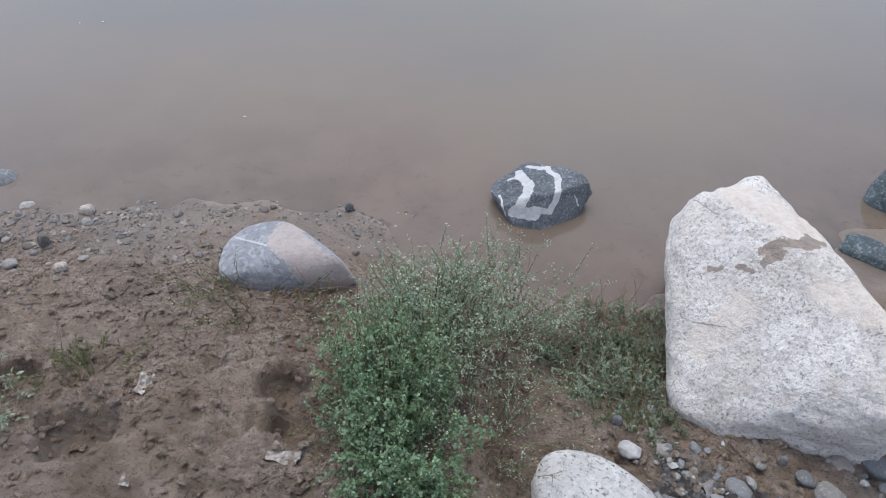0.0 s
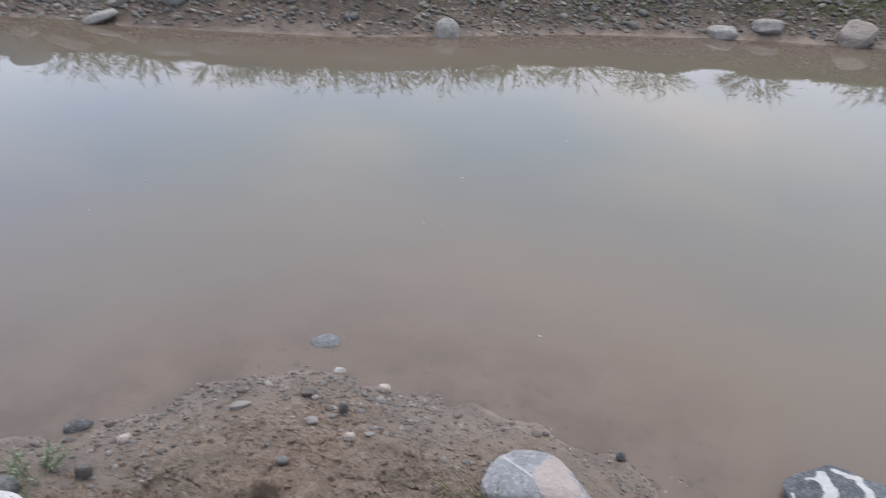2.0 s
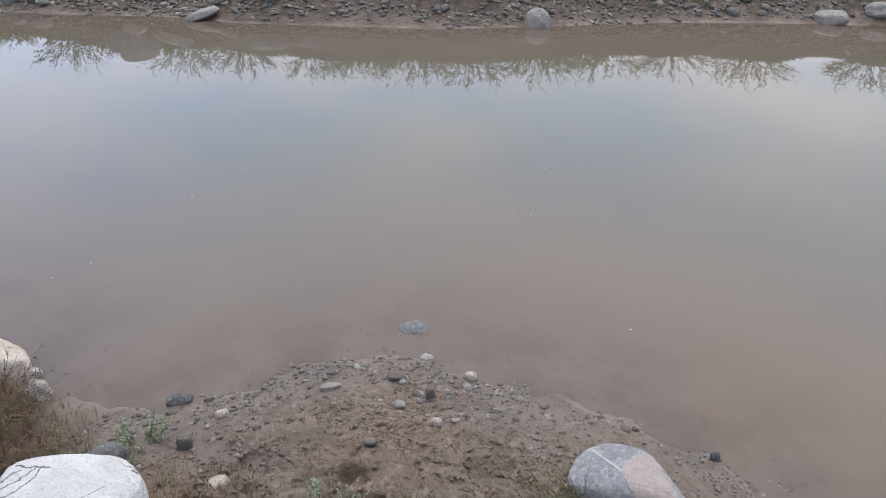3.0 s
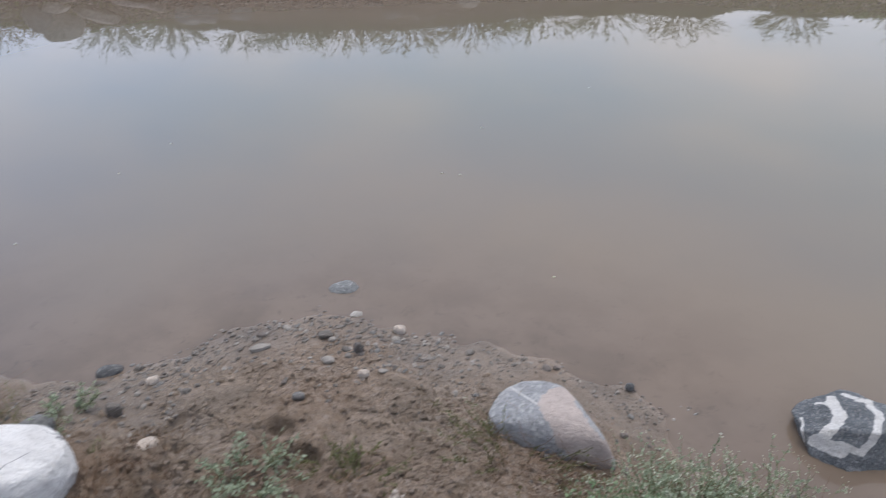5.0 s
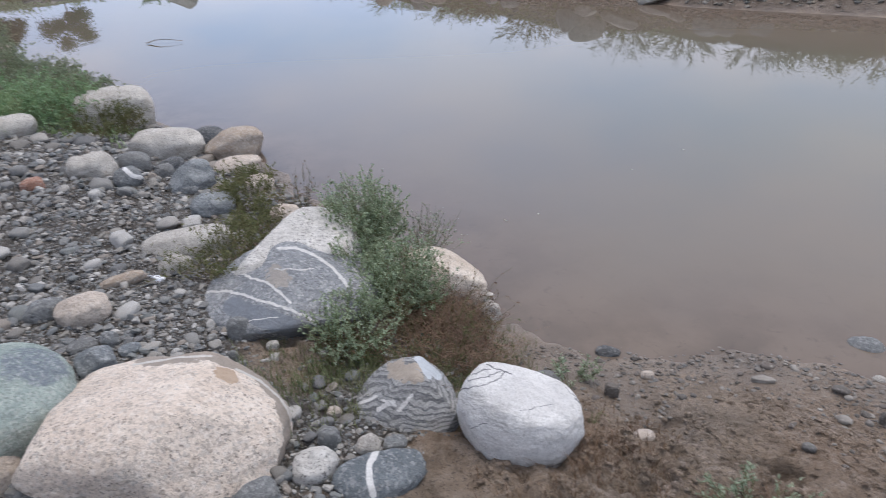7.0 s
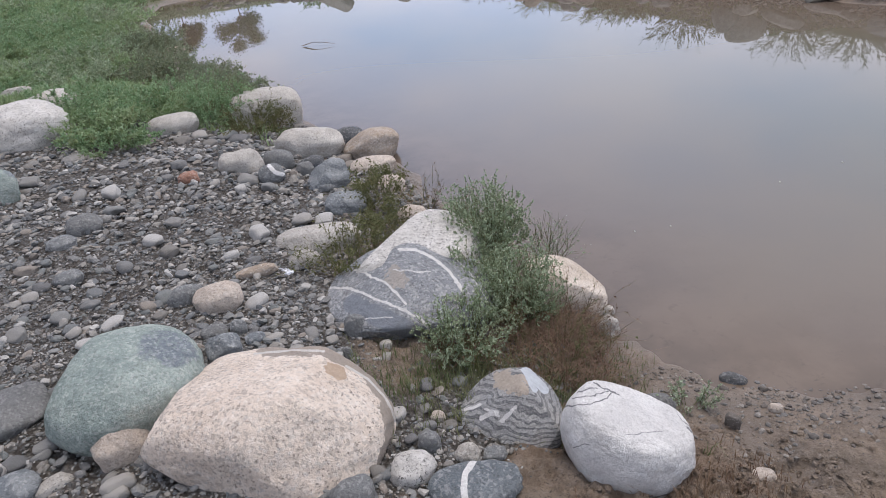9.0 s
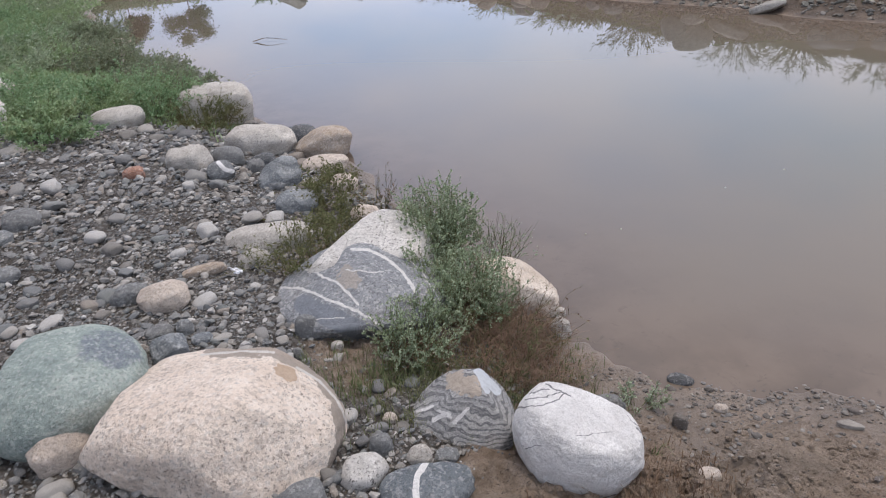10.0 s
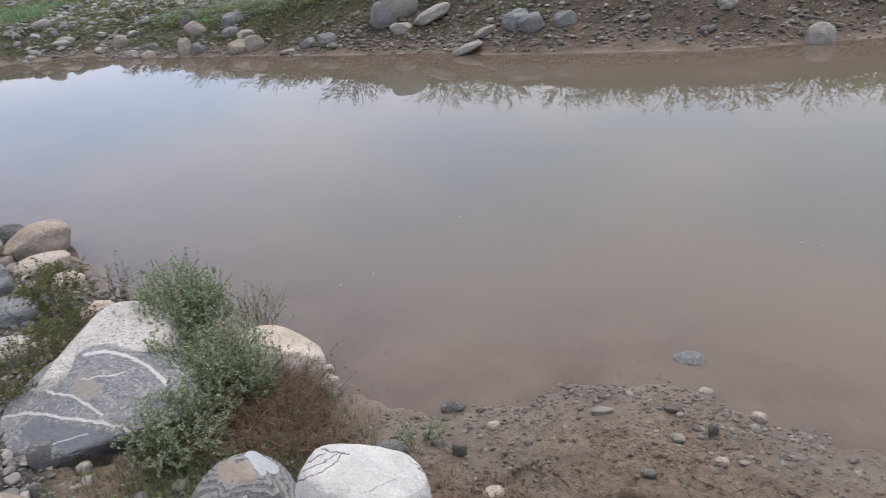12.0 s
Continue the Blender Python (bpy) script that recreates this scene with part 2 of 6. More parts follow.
WHITE = stone("white_quartz_rock", (.86, .85, .83), (.73, .715, .7), (.3, .29, .28), .3, 120, stain=.25, stain_colour=(.6, .58, .54), crystal=.2, patch=6, bands=.3, band_way=(.2, -.3, 1), band_scale=22, band_colour=(.56, .55, .54),
        strokes=(((0.17, 0.17, 0.18), 0.028, ((-0.176, 0.088, -0.097, 0.097, 0.0018), (-0.097, 0.097, -0.052, 0.116, 0.0018), (-0.052, 0.116, -0.035, 0.142, 0.0018), (-0.148, 0.114, -0.089, 0.123, 0.0018), (-0.089, 0.123, -0.046, 0.141, 0.0018), (-0.088, 0.161, -0.035, 0.142, 0.0023), (-0.035, 0.142, -0.020, 0.131, 0.0023), (-0.132, 0.134, -0.081, 0.148, 0.0018), (-0.143, -0.024, -0.096, -0.015, 0.0011), (0.017, -0.156, 0.121, -0.129, 0.0016), (0.143, 0.091, 0.183, 0.038, 0.0011), (-0.000, 0.018, 0.095, 0.037, 0.0008),)),), lean=0.89, turn=15)
VEINED = stone("blue_grey_veined_rock", (.325, .34, .355), (.25, .265, .285), (.07, .07, .08), .8, 75, stain=.2, stain_colour=(.34, .29, .25), crystal=.45, bands=.3, band_way=(.5, .3, .8), band_colour=(.17, .185, .2), band_scale=14,
        # first group: the undercut's shade, painted on as a dark band at lower left
        strokes=(((0.2, 0.22, 0.25), 0.03, ((-0.216, -0.002, -0.086, -0.080, 0.0374), (-0.086, -0.080, 0.053, -0.172, 0.0374),)),
        ((0.37, 0.34, 0.31), 0.12, ((-0.036, 0.100, -0.017, 0.069, 0.0327),)),
        ((0.7, 0.69, 0.67), 0.022, ((0.002, 0.196, 0.071, 0.183, 0.0065), (0.071, 0.183, 0.139, 0.135, 0.0065), (0.139, 0.135, 0.191, 0.070, 0.0065), (0.191, 0.070, 0.223, -0.015, 0.0065), (0.131, 0.188, 0.228, 0.131, 0.0016), (0.228, 0.131, 0.275, 0.053, 0.0016), (0.275, 0.053, 0.311, -0.071, 0.0016), (-0.199, 0.142, -0.155, 0.119, 0.0049), (-0.155, 0.119, -0.120, 0.090, 0.0049), (-0.120, 0.090, -0.069, 0.065, 0.0049), (-0.069, 0.065, -0.026, 0.005, 0.0049), (-0.026, 0.005, -0.001, -0.034, 0.0049), (-0.321, 0.081, -0.229, 0.064, 0.0049), (-0.229, 0.064, -0.142, 0.018, 0.0049), (-0.142, 0.018, -0.033, -0.041, 0.0049), (-0.033, -0.041, 0.052, -0.102, 0.0049), (0.052, -0.102, 0.079, -0.158, 0.0049), (-0.034, 0.110, 0.114, 0.077, 0.0019), (-0.220, -0.060, -0.062, -0.075, 0.0016),)),), lean=0.56, turn=-1)
BLUE = stone("dark_blue_grey_rock", (.2, .225, .24), (.13, .15, .165), (.06, .06, .07), .5, 80, stain=.15, crystal=.3,
        strokes=(((0.74, 0.73, 0.71), 0.012, ((0.006, 0.066, -0.023, 0.035, 0.0085), (-0.023, 0.035, -0.030, -0.001, 0.0085), (-0.030, -0.001, -0.030, -0.045, 0.0085),)),), lean=0.99, turn=0)
PATCHED = stone("grey_rock_with_white_patch", (.22, .23, .235), (.13, .14, .145), (.3, .3, .3), .3, 90,
        strokes=(((0.74, 0.73, 0.72), 0.02, ((-0.003, 0.064, 0.022, 0.019, 0.0125), (0.022, 0.019, 0.067, -0.004, 0.0125),)),), lean=0.33, turn=-0)
BANDED = stone("banded_gneiss", (.46, .455, .44), (.32, .325, .33), (.12, .12, .12), .4, 120, bands=.85, band_way=(.05, .35, 1), band_colour=(.12, .125, .135), band_scale=55, stain=.25, stain_colour=(.45, .35, .27),
        strokes=(((0.44, 0.38, 0.32), 0.07, ((-0.021, 0.114, 0.036, 0.085, 0.0309),)),
        ((0.6, 0.64, 0.68), 0.015, ((0.064, 0.131, 0.113, 0.070, 0.0164), (0.053, 0.137, 0.080, 0.068, 0.0091),)),
        ((0.72, 0.71, 0.7), 0.02, ((-0.150, 0.026, -0.098, 0.037, 0.0047), (-0.096, -0.006, -0.048, 0.009, 0.0073), (-0.078, 0.021, -0.042, -0.002, 0.0047), (-0.032, -0.017, 0.013, 0.019, 0.0062),)),), lean=0.83, turn=-3)
STRIPED = stone("striped_grey_rock", (.33, .35, .36), (.22, .24, .25), bands=.6, band_scale=13, band_way=(.4, .2, 1), band_colour=(.11, .13, .15), specks=.3)
GREEN = stone("grey_green_rock", (.36, .42, .385), (.235, .295, .275), (.09, .1, .1), .45, 80, spots_=(((.17, .0, .1), .11, (.17, .2, .23)),), stain=.3, stain_colour=(.33, .28, .2), patch=4)
TAN = stone("tan_granite", (.66, .575, .495), (.52, .44, .37), (.2, .15, .12), .5, 90, stain=.2)
BROWN = stone("brown_topped_rock", (.5, .43, .36), (.36, .28, .21), (.18, .14, .11), .3, 70, stain=.5, stain_colour=(.22, .14, .09), bands=.25, band_scale=9)
GREY = stone("grey_rock", (.27, .28, .28), (.18, .19, .195), (.1, .1, .1), .4, 90, stain=.15, random=.4)
DARK = stone("dark_rock", (.13, .14, .15), (.07, .075, .08), (.25, .25, .25), .15, 90, stain=.2, random=.3)
REDDISH = stone("reddish_speckled_rock", (.4, .32, .28), (.3, .22, .19), (.12, .1, .09), .7, 70)
BRICKY = stone("red_brown_stone", (.42, .22, .15), (.32, .17, .12), specks=.2)
QUARTZ_DARK = stone("dark_rock_with_quartz", (.22, .24, .26), (.1, .115, .13), (.4, .4, .4), .3, 110, bands=.35, band_way=(1, .4, 0), band_scale=8, bump=.6,
        strokes=(((0.76, 0.75, 0.73), 0.03, ((-0.093, 0.098, -0.045, 0.061, 0.0164), (-0.045, 0.061, -0.053, 0.014, 0.0164), (-0.053, 0.014, -0.080, -0.044, 0.0164), (-0.081, -0.040, -0.012, -0.033, 0.0225), (-0.016, -0.021, 0.038, -0.016, 0.0102), (0.038, -0.016, 0.056, 0.047, 0.0102), (0.056, 0.047, 0.051, 0.102, 0.0102), (0.051, 0.102, 0.003, 0.135, 0.0102), (0.003, 0.135, -0.069, 0.127, 0.0051), (-0.125, 0.072, -0.090, 0.082, 0.0051), (0.114, 0.057, 0.135, 0.019, 0.0025), (-0.146, 0.013, -0.106, -0.063, 0.0041),)),), lean=0.79, turn=-3)
TEAL = stone("wet_blue_green_rock", (.12, .16, .165), (.07, .1, .11), specks=.2, bands=.5, band_colour=(.04, .06, .07), band_scale=10)
MUDDY = stone("grey_pink_boulder", (.42, .42, .43), (.3, .31, .325), (.18, .18, .18), .6, 60, patch=5,
        strokes=(((0.5, 0.43, 0.395), 0.05, ((-0.014, 0.069, 0.043, -0.016, 0.0514), (0.043, -0.016, 0.113, -0.061, 0.0514),)),
        ((0.6, 0.59, 0.58), 0.006, ((-0.167, 0.096, -0.074, 0.058, 0.0027),)),), lean=0.94, turn=7)


def pebbles_material(name, tones, island=True):
    m = Nodes(name)
    if island:
        pick = m.n("ShaderNodeNewGeometry").outputs["Random Per Island"]
    else:
        pick = m.n("ShaderNodeObjectInfo").outputs["Random"]
    r = m.n("ShaderNodeValToRGB")
    r.color_ramp.interpolation = "CONSTANT"
    e = r.color_ramp.elements
    for i, c in enumerate(tones):
        el = e[i] if i < 2 else e.new(i / len(tones))
        el.position, el.color = i / len(tones), (*c, 1)
    m.put(r.inputs[0], pick)
    col = m.mix(m.ramp(m.noise(30, 4, .6), .3, .75, .5, 0), r.outputs[0], (.1, .095, .09))
    col = m.mix(m.math("MULTIPLY", m.ramp(m.noise(180, 2, .6), .58, .64), .35), col, (.4, .38, .36))
    return m.surface(col, m.ramp(m.noise(50, 2), .2, .8, .65, .92), m.bump(m.noise(90, 4, .7), .4, .006), .25)


TONES = ((.170, .172, .170), (.225, .222, .212), (.125, .128, .132), (.255, .24, .215), (.18, .17, .155), (.205, .21, .206), (.34, .325, .3), (.162, .175, .172), (.24, .21, .18), (.44, .43, .41), (.15, .16, .165))
GRAVEL = pebbles_material("grey_river_gravel", TONES)
COBBLE = pebbles_material("river_cobbles", TONES, False)
RUBBLE = pebbles_material("dark_bank_rubble", tuple((.8 * t[0], .76 * t[1], .69 * t[2]) for t in TONES))
RUBBLE_STONE = pebbles_material("dark_bank_stone", tuple((.8 * t[0], .76 * t[1], .69 * t[2]) for t in TONES), False)
MUD_TONES = ((.11, .095, .082), (.17, .15, .13), (.1, .088, .078), (.15, .145, .138), (.3, .275, .245), (.12, .1, .088), (.2, .18, .16))
MUD_PEBBLE = pebbles_material("muddy_pebbles", MUD_TONES)
MUD_COBBLE = pebbles_material("muddy_stones", MUD_TONES, False)

g = Nodes("bank_earth")
fine, mid, broad = g.noise(60, 6, .7), g.noise(9, 5, .6), g.noise(1.6, 4, .55)
mud = g.mix(g.ramp(mid, .3, .7), (.212, .167, .126), (.385, .304, .234))
mud = g.mix(g.ramp(broad, .35, .65, .65, 0), mud, (.29, .2, .138))
crust = g.ramp(g.noise(4.5, 5, .6), .4, .62, .15, 1)
mud = g.mix(g.math("MULTIPLY", g.ramp(fine, .46, .62, 0, .85), crust), mud, (.44, .365, .305))
# random dark flecks painted in for the shaded cracks between clods
mud = g.mix(g.math("MULTIPLY", g.ramp(g.noise(85, 5, .75, .5), .54, .62, 0, .8), g.ramp(g.noise(7, 4, .6), .35, .6, .25, 1)), mud, (.07, .056, .047))
mud = g.mix(g.math("MULTIPLY", g.ramp(g.noise(190, 3, .8), .56, .63, 0, .75), crust), mud, (.085, .067, .054))
mud = g.mix(g.ramp(g.noise(140, 3, .8), .3, .42, .45, 0), mud, (.5, .42, .34))
wetmud = g.mix(g.ramp(g.noise(3.5, 4, .6), .35, .65), (.11, .088, .07), (.175, .14, .11))
wetmud = g.mix(g.ramp(fine, .52, .66, 0, .45), wetmud, (.1, .08, .068))
wetmud = g.mix(g.attr("bed"), wetmud, g.mix(g.ramp(g.noise(7, 5, .65), .35, .65), (.15, .118, .094), (.2, .16, .128)))
cells = g.voronoi(38)
grit = g.mix(g.ramp(g.voronoi(60, out="Color"), .1, .9), (.1, .095, .09), (.24, .23, .215))
grit = g.mix(g.ramp(cells, .35, .7), grit, (.085, .075, .066))
grit = g.mix(g.ramp(g.noise(120, 4, .7), .45, .7, 0, .6), grit, (.17, .145, .12))
turf = g.mix(g.ramp(mid, .35, .65), (.12, .135, .075), (.19, .175, .12))
turf = g.mix(g.ramp(g.noise(25, 4, .7), .45, .65, 0, .8), turf, (.09, .12, .055))
col = g.mix(g.ramp(g.attr("gravel"), .25, .75), mud, grit)
col = g.mix(g.ramp(g.attr("turf"), .3, .7), col, turf)
col = g.mix(g.math("MULTIPLY", g.attr("far"), g.ramp(g.noise(2.5, 5, .65), .3, .7, .6, .95)), col, g.mix(g.ramp(mid, .3, .7), (.06, .048, .04), (.12, .096, .078)))
# the wet mask also carries shade painted into the trodden hollows
col = g.mix(g.math("MULTIPLY", g.attr("wet"), g.ramp(g.attr("far"), 0, 1, 1, .1)), col, wetmud)
relief = g.math("ADD", g.math("MULTIPLY", g.noise(26, 9, .75, .6), .9), g.math("MULTIPLY", g.ramp(cells, .0, .55, 1, 0), g.math("MULTIPLY", g.attr("gravel"), .7)))
relief = g.math("MULTIPLY", relief, g.math("MULTIPLY", g.ramp(g.attr("bed"), 0, .8, 1, 0), g.ramp(g.attr("wet"), 0, 1, 1, .22)))
EARTH = g.surface(col, g.ramp(g.attr("wet"), 0, 1, .92, .45), g.bump(relief, 1.0, .055), .3)

# murky water: a silty body under a mirror
w = Nodes("silty_pond_water")
silt = w.n("ShaderNodeBsdfDiffuse")
tone = w.mix(w.ramp(w.noise(.5, 3, .5), .3, .7), (.134, .12, .086), (.122, .115, .082))
tone = w.mix(w.ramp(w.along((1, .2, 0)), -4.5, -1.8), (.104, .104, .088), tone)
tone = w.mix(w.ramp(w.attr("depth"), .12, .5), (.145, .12, .093), tone)
tone = w.mix(w.ramp(w.attr("depth"), .0, .16), (.138, .107, .084), tone)
# in the shallows the muddy bed shows through
bottom = w.mix(w.ramp(w.noise(3.5, 4, .6), .35, .65), (.098, .076, .059), (.135, .105, .082))
bottom = w.mix(w.ramp(w.noise(16, 5, .7, .6), .55, .7, 0, .6), bottom, (.065, .05, .04))
hide = w.math("SUBTRACT", 1.0, w.math("EXPONENT", w.math("MULTIPLY", w.math("MAXIMUM", w.attr("depth"), 0), -18.0)))
w.put(silt.inputs[0], w.mix(hide, bottom, tone))
gloss = w.n("ShaderNodeBsdfGlossy")
gloss.inputs["Roughness"].default_value = .004
ripple = w.bump(w.math("ADD", w.noise(2.2, 2, .5), w.math("MULTIPLY", w.noise(9, 2, .5), .12)), .025, .008)
w.put(gloss.inputs["Normal"], ripple)
fres = w.n("ShaderNodeFresnel")
fres.inputs[0].default_value = 1.33
w.put(fres.inputs["Normal"], ripple)
top = w.n("ShaderNodeMixShader")
w.put(top.inputs[0], fres.outputs[0])
w.t.links.new(silt.outputs[0], top.inputs[1])
w.t.links.new(gloss.outputs[0], top.inputs[2])
w.t.links.new(top.outputs[0], w.out.inputs[0])
WATER = w.mat


def leafy(name, a, b, c, rough=.65):
    m = Nodes(name)
    pick = m.n("ShaderNodeNewGeometry").outputs["Random Per Island"]
    col = m.mix(m.ramp(pick, 0, 1), a, b)
    col = m.mix(m.ramp(m.noise(6, 3), .45, .7, 0, .7), col, c)
    m.surface(col, rough, None, .25)
    face = m.out.inputs[0].links[0].from_socket
    glow = m.n("ShaderNodeBsdfTranslucent")
    m.put(glow.inputs[0], m.mix(.5, col, m.mix(1.0, col, (1.0, 1.0, .6), "MULTIPLY")))
    both = m.n("ShaderNodeMixShader")
    both.inputs[0].default_value = .35
    m.t.links.new(face, both.inputs[1])
    m.t.links.new(glow.outputs[0], both.inputs[2])
    m.t.links.new(both.outputs[0], m.out.inputs[0])
    return m.mat


LEAF = leafy("weed_leaf", (.15, .25, .13), (.31, .43, .26), (.25, .3, .18))
LEAF_COOL = leafy("fresh_weed_leaf", (.135, .215, .12), (.29, .39, .24), (.235, .3, .18))
BUSH_LEAF = leafy("bush_leaf", (.18, .24, .15), (.4, .47, .335), (.3, .34, .24))
SAGE = leafy("sage_leaf", (.22, .27, .19), (.38, .44, .33), (.28, .3, .21))
DULL = leafy("dull_creeping_leaf", (.15, .185, .125), (.27, .305, .21), (.21, .2, .15))
MEADOW = leafy("meadow_blade", (.18, .26, .13), (.35, .45, .27), (.28, .32, .19))
OLIVE = leafy("olive_leaf", (.108, .120, .054), (.180, .180, .090), (.132, .108, .060))
DRY = leafy("dry_grass", (.17, .11, .08), (.28, .195, .135), (.13, .075, .055))
GRASS = leafy("grass_blade", (.102, .132, .060), (.204, .228, .120), (.204, .186, .108))
TREE_LEAF = leafy("dark_tree_leaf", (.045, .08, .032), (.09, .135, .055), (.08, .095, .045))
STEM = leafy("plant_stem", (.12, .13, .06), (.19, .18, .1), (.15, .11, .07))
FLOWER = leafy("small_white_flower", (.52, .55, .46), (.66, .67, .58), (.52, .53, .4))
BARK = stone("bark", (.14, .1, .075), (.08, .06, .045), bump=.8)


# ---- the land ----
SHORE = [(-2.38, .87), (-2.1, .88), (-1.97, 1.07), (-1.8, 1.33), (-1.69, 1.58), (-1.45, 1.76), (-1.15, 1.89), (-.9, 1.9),
         (-.6, 1.99), (-.3, 2.0), (-.12, 1.86), (.1, 1.74), (.34, 1.62), (.5, 1.47), (.72, 1.62), (1.0, 1.8), (1.5, 1.95), (3.0, 2.6), (6.0, 3.4), (16, 5.0),
         (16, 17), (6, 13.6), (1.5, 11.3), (-.8, 10.5), (-1.8, 10.0), (-3.0, 9.25), (-4.1, 8.2), (-5.15, 7.25), (-6.2, 6.75), (-7.5, 6.1), (-8.6, 5.9),
         (-10, 5.15), (-12, 4.35), (-14, 3.45), (-16.4, 2.7), (-18, .6), (-20, -1.6), (-19.5, -3.4), (-16.4, -3.3), (-11.65, -2.0), (-9.65, -1.8), (-8.5, -1.06), (-6.5, -.3), (-4.7, .34), (-3.92, .53), (-3.1, .84)]


def shore_distance(x, y):
    """Metres from the water's edge: positive on land, negative in the pond."""
    p = np.array(SHORE)
    q = np.roll(p, -1, 0)
    best, inside = np.full(x.shape, 1e9), np.zeros(x.shape, bool)
    for (ax, ay), (bx, by) in zip(p, q):
        dx, dy = bx - ax, by - ay
        k = np.clip(((x - ax) * dx + (y - ay) * dy) / (dx * dx + dy * dy), 0, 1)
        best = np.minimum(best, (x - ax - k * dx) ** 2 + (y - ay - k * dy) ** 2)
        if ay != by:
            cross = ((ay > y) != (by > y)) & (x < dx * (y - ay) / dy + ax)
            inside ^= cross
    return np.where(inside, -1, 1) * np.sqrt(best)


def smooth(a, b, v):
    k = np.clip((v - a) / (b - a), 0, 1)
    return k * k * (3 - 2 * k)


def lie(x, y):
    """The lie of the land without its small bumps: a low near shore, a steeper bank across the pond, a rise far off."""
    d = shore_distance(x, y) - .045 * blob(x, y, -1.0, 1.7, 1.1, .5)
    far = smooth(-.5, .5, y - (3.2 + .28 * x))          # 1 on the far bank
    end = smooth(-10, -17, x)
    near = np.where(d < 1.3, .19 * d, .247 + .06 * (d - 1.3))
    near = np.minimum(near, .5 + .01 * d)
    bank = .8 * (1 - .45 * end) * smooth(-.25, 1.9, d) - .8 * .037 + .02 * np.clip(d, 0, 15)
    land = near * (1 - far) + bank * far
    bed = np.maximum(.16 * d, -.6)
    z = np.where(d > 0, np.maximum(land, .0), bed)
    r = np.sqrt(x * x + y * y)
    return z + 7 * smooth(22, 100, r)


def hashed(i, j, seed):
    h = (i * 374761393 + j * 668265263 + seed * 974634777) & 0x7fffffff
    h = ((h ^ (h >> 13)) * 1274126177) & 0x7fffffff
    return ((h ^ (h >> 16)) & 0xffff) / 65535.0


def grain(x, y, size, seed=0):
    """Smooth value noise over the plan, from -1 to 1."""
    u, v = x / size, y / size
    i, j = np.floor(u).astype(np.int64), np.floor(v).astype(np.int64)
    a, b = u - i, v - j
    a, b = a * a * (3 - 2 * a), b * b * (3 - 2 * b)
    top = hashed(i, j, seed) * (1 - a) + hashed(i + 1, j, seed) * a
    low = hashed(i, j + 1, seed) * (1 - a) + hashed(i + 1, j + 1, seed) * a
    return 2 * (top * (1 - b) + low * b) - 1


def blob(x, y, cx, cy, rx, ry=None):
    ry = ry or rx
    return np.exp(-((x - cx) / rx) ** 2 - ((y - cy) / ry) ** 2)


def gravelly(x, y):
    """1 on the shingle, 0 on bare mud."""
    n = .25 * grain(x, y, .5, 5) + .12 * grain(x, y, .12, 6)
    left = smooth(-1.35, -1.75, x + n + .75 * np.clip(y, -5, 1.3)) * smooth(.62, .3, y + n + .05 * x)
    right = smooth(.35, .7, x + n) * smooth(1.15, .95, y + n)
    tip = .3 * blob(x, y, -1.15, 1.78, .35, .16)
    far = .5 * smooth(2.5, 3.5, y - .28 * x) * smooth(.1, .6, shore_distance(x, y) + n)
    left = left * (1 - .9 * blob(x, y, -2.3, -.02, .3, .2)) * smooth(-16, -12, x)
    behind = smooth(-.1, -.5, y + n) * smooth(-2.0, -1.2, x + n)
    return np.clip(left * (1 - .8 * behind) + right * smooth(.25, .55, y + n) * smooth(2.7, 1.9, x + n) + tip + far, 0, 1)


def turfy(x, y):
    """1 where low green growth covers the soil."""
    n = .5 * grain(x, y, .9, 8) + .3 * grain(x, y, .25, 9)
    d = shore_distance(x, y)
    far = smooth(2.5, 3.5, y - .28 * x) * smooth(1.1, 1.7, d + .7 * n)
    left = smooth(-5.2, -6.2, x - .5 * y + n) * smooth(.0, .2, d + .12 * n) * smooth(4, 2, y - .28 * x)
    mat = .8 * blob(x, y, .58, 1.28, .2, .24) + .55 * blob(x, y, -2.15, .2, .25, .3)
    far_off = smooth(9, 14, np.hypot(x, y)) * smooth(.2, .6, d)
    return np.clip(far + left + mat + far_off, 0, 1)


HOLLOWS = ((-.72, .89, .075, .07), (-.29, 1.08, .06, .06), (-.25, .97, .055, .06), (-.95, 1.03, .065, .055), (-.98, .84, .08, .04), (-1.1, 1.12, .05, .04), (-1.42, 1.0, .07, .035), (-.8, 1.08, .06, .03))


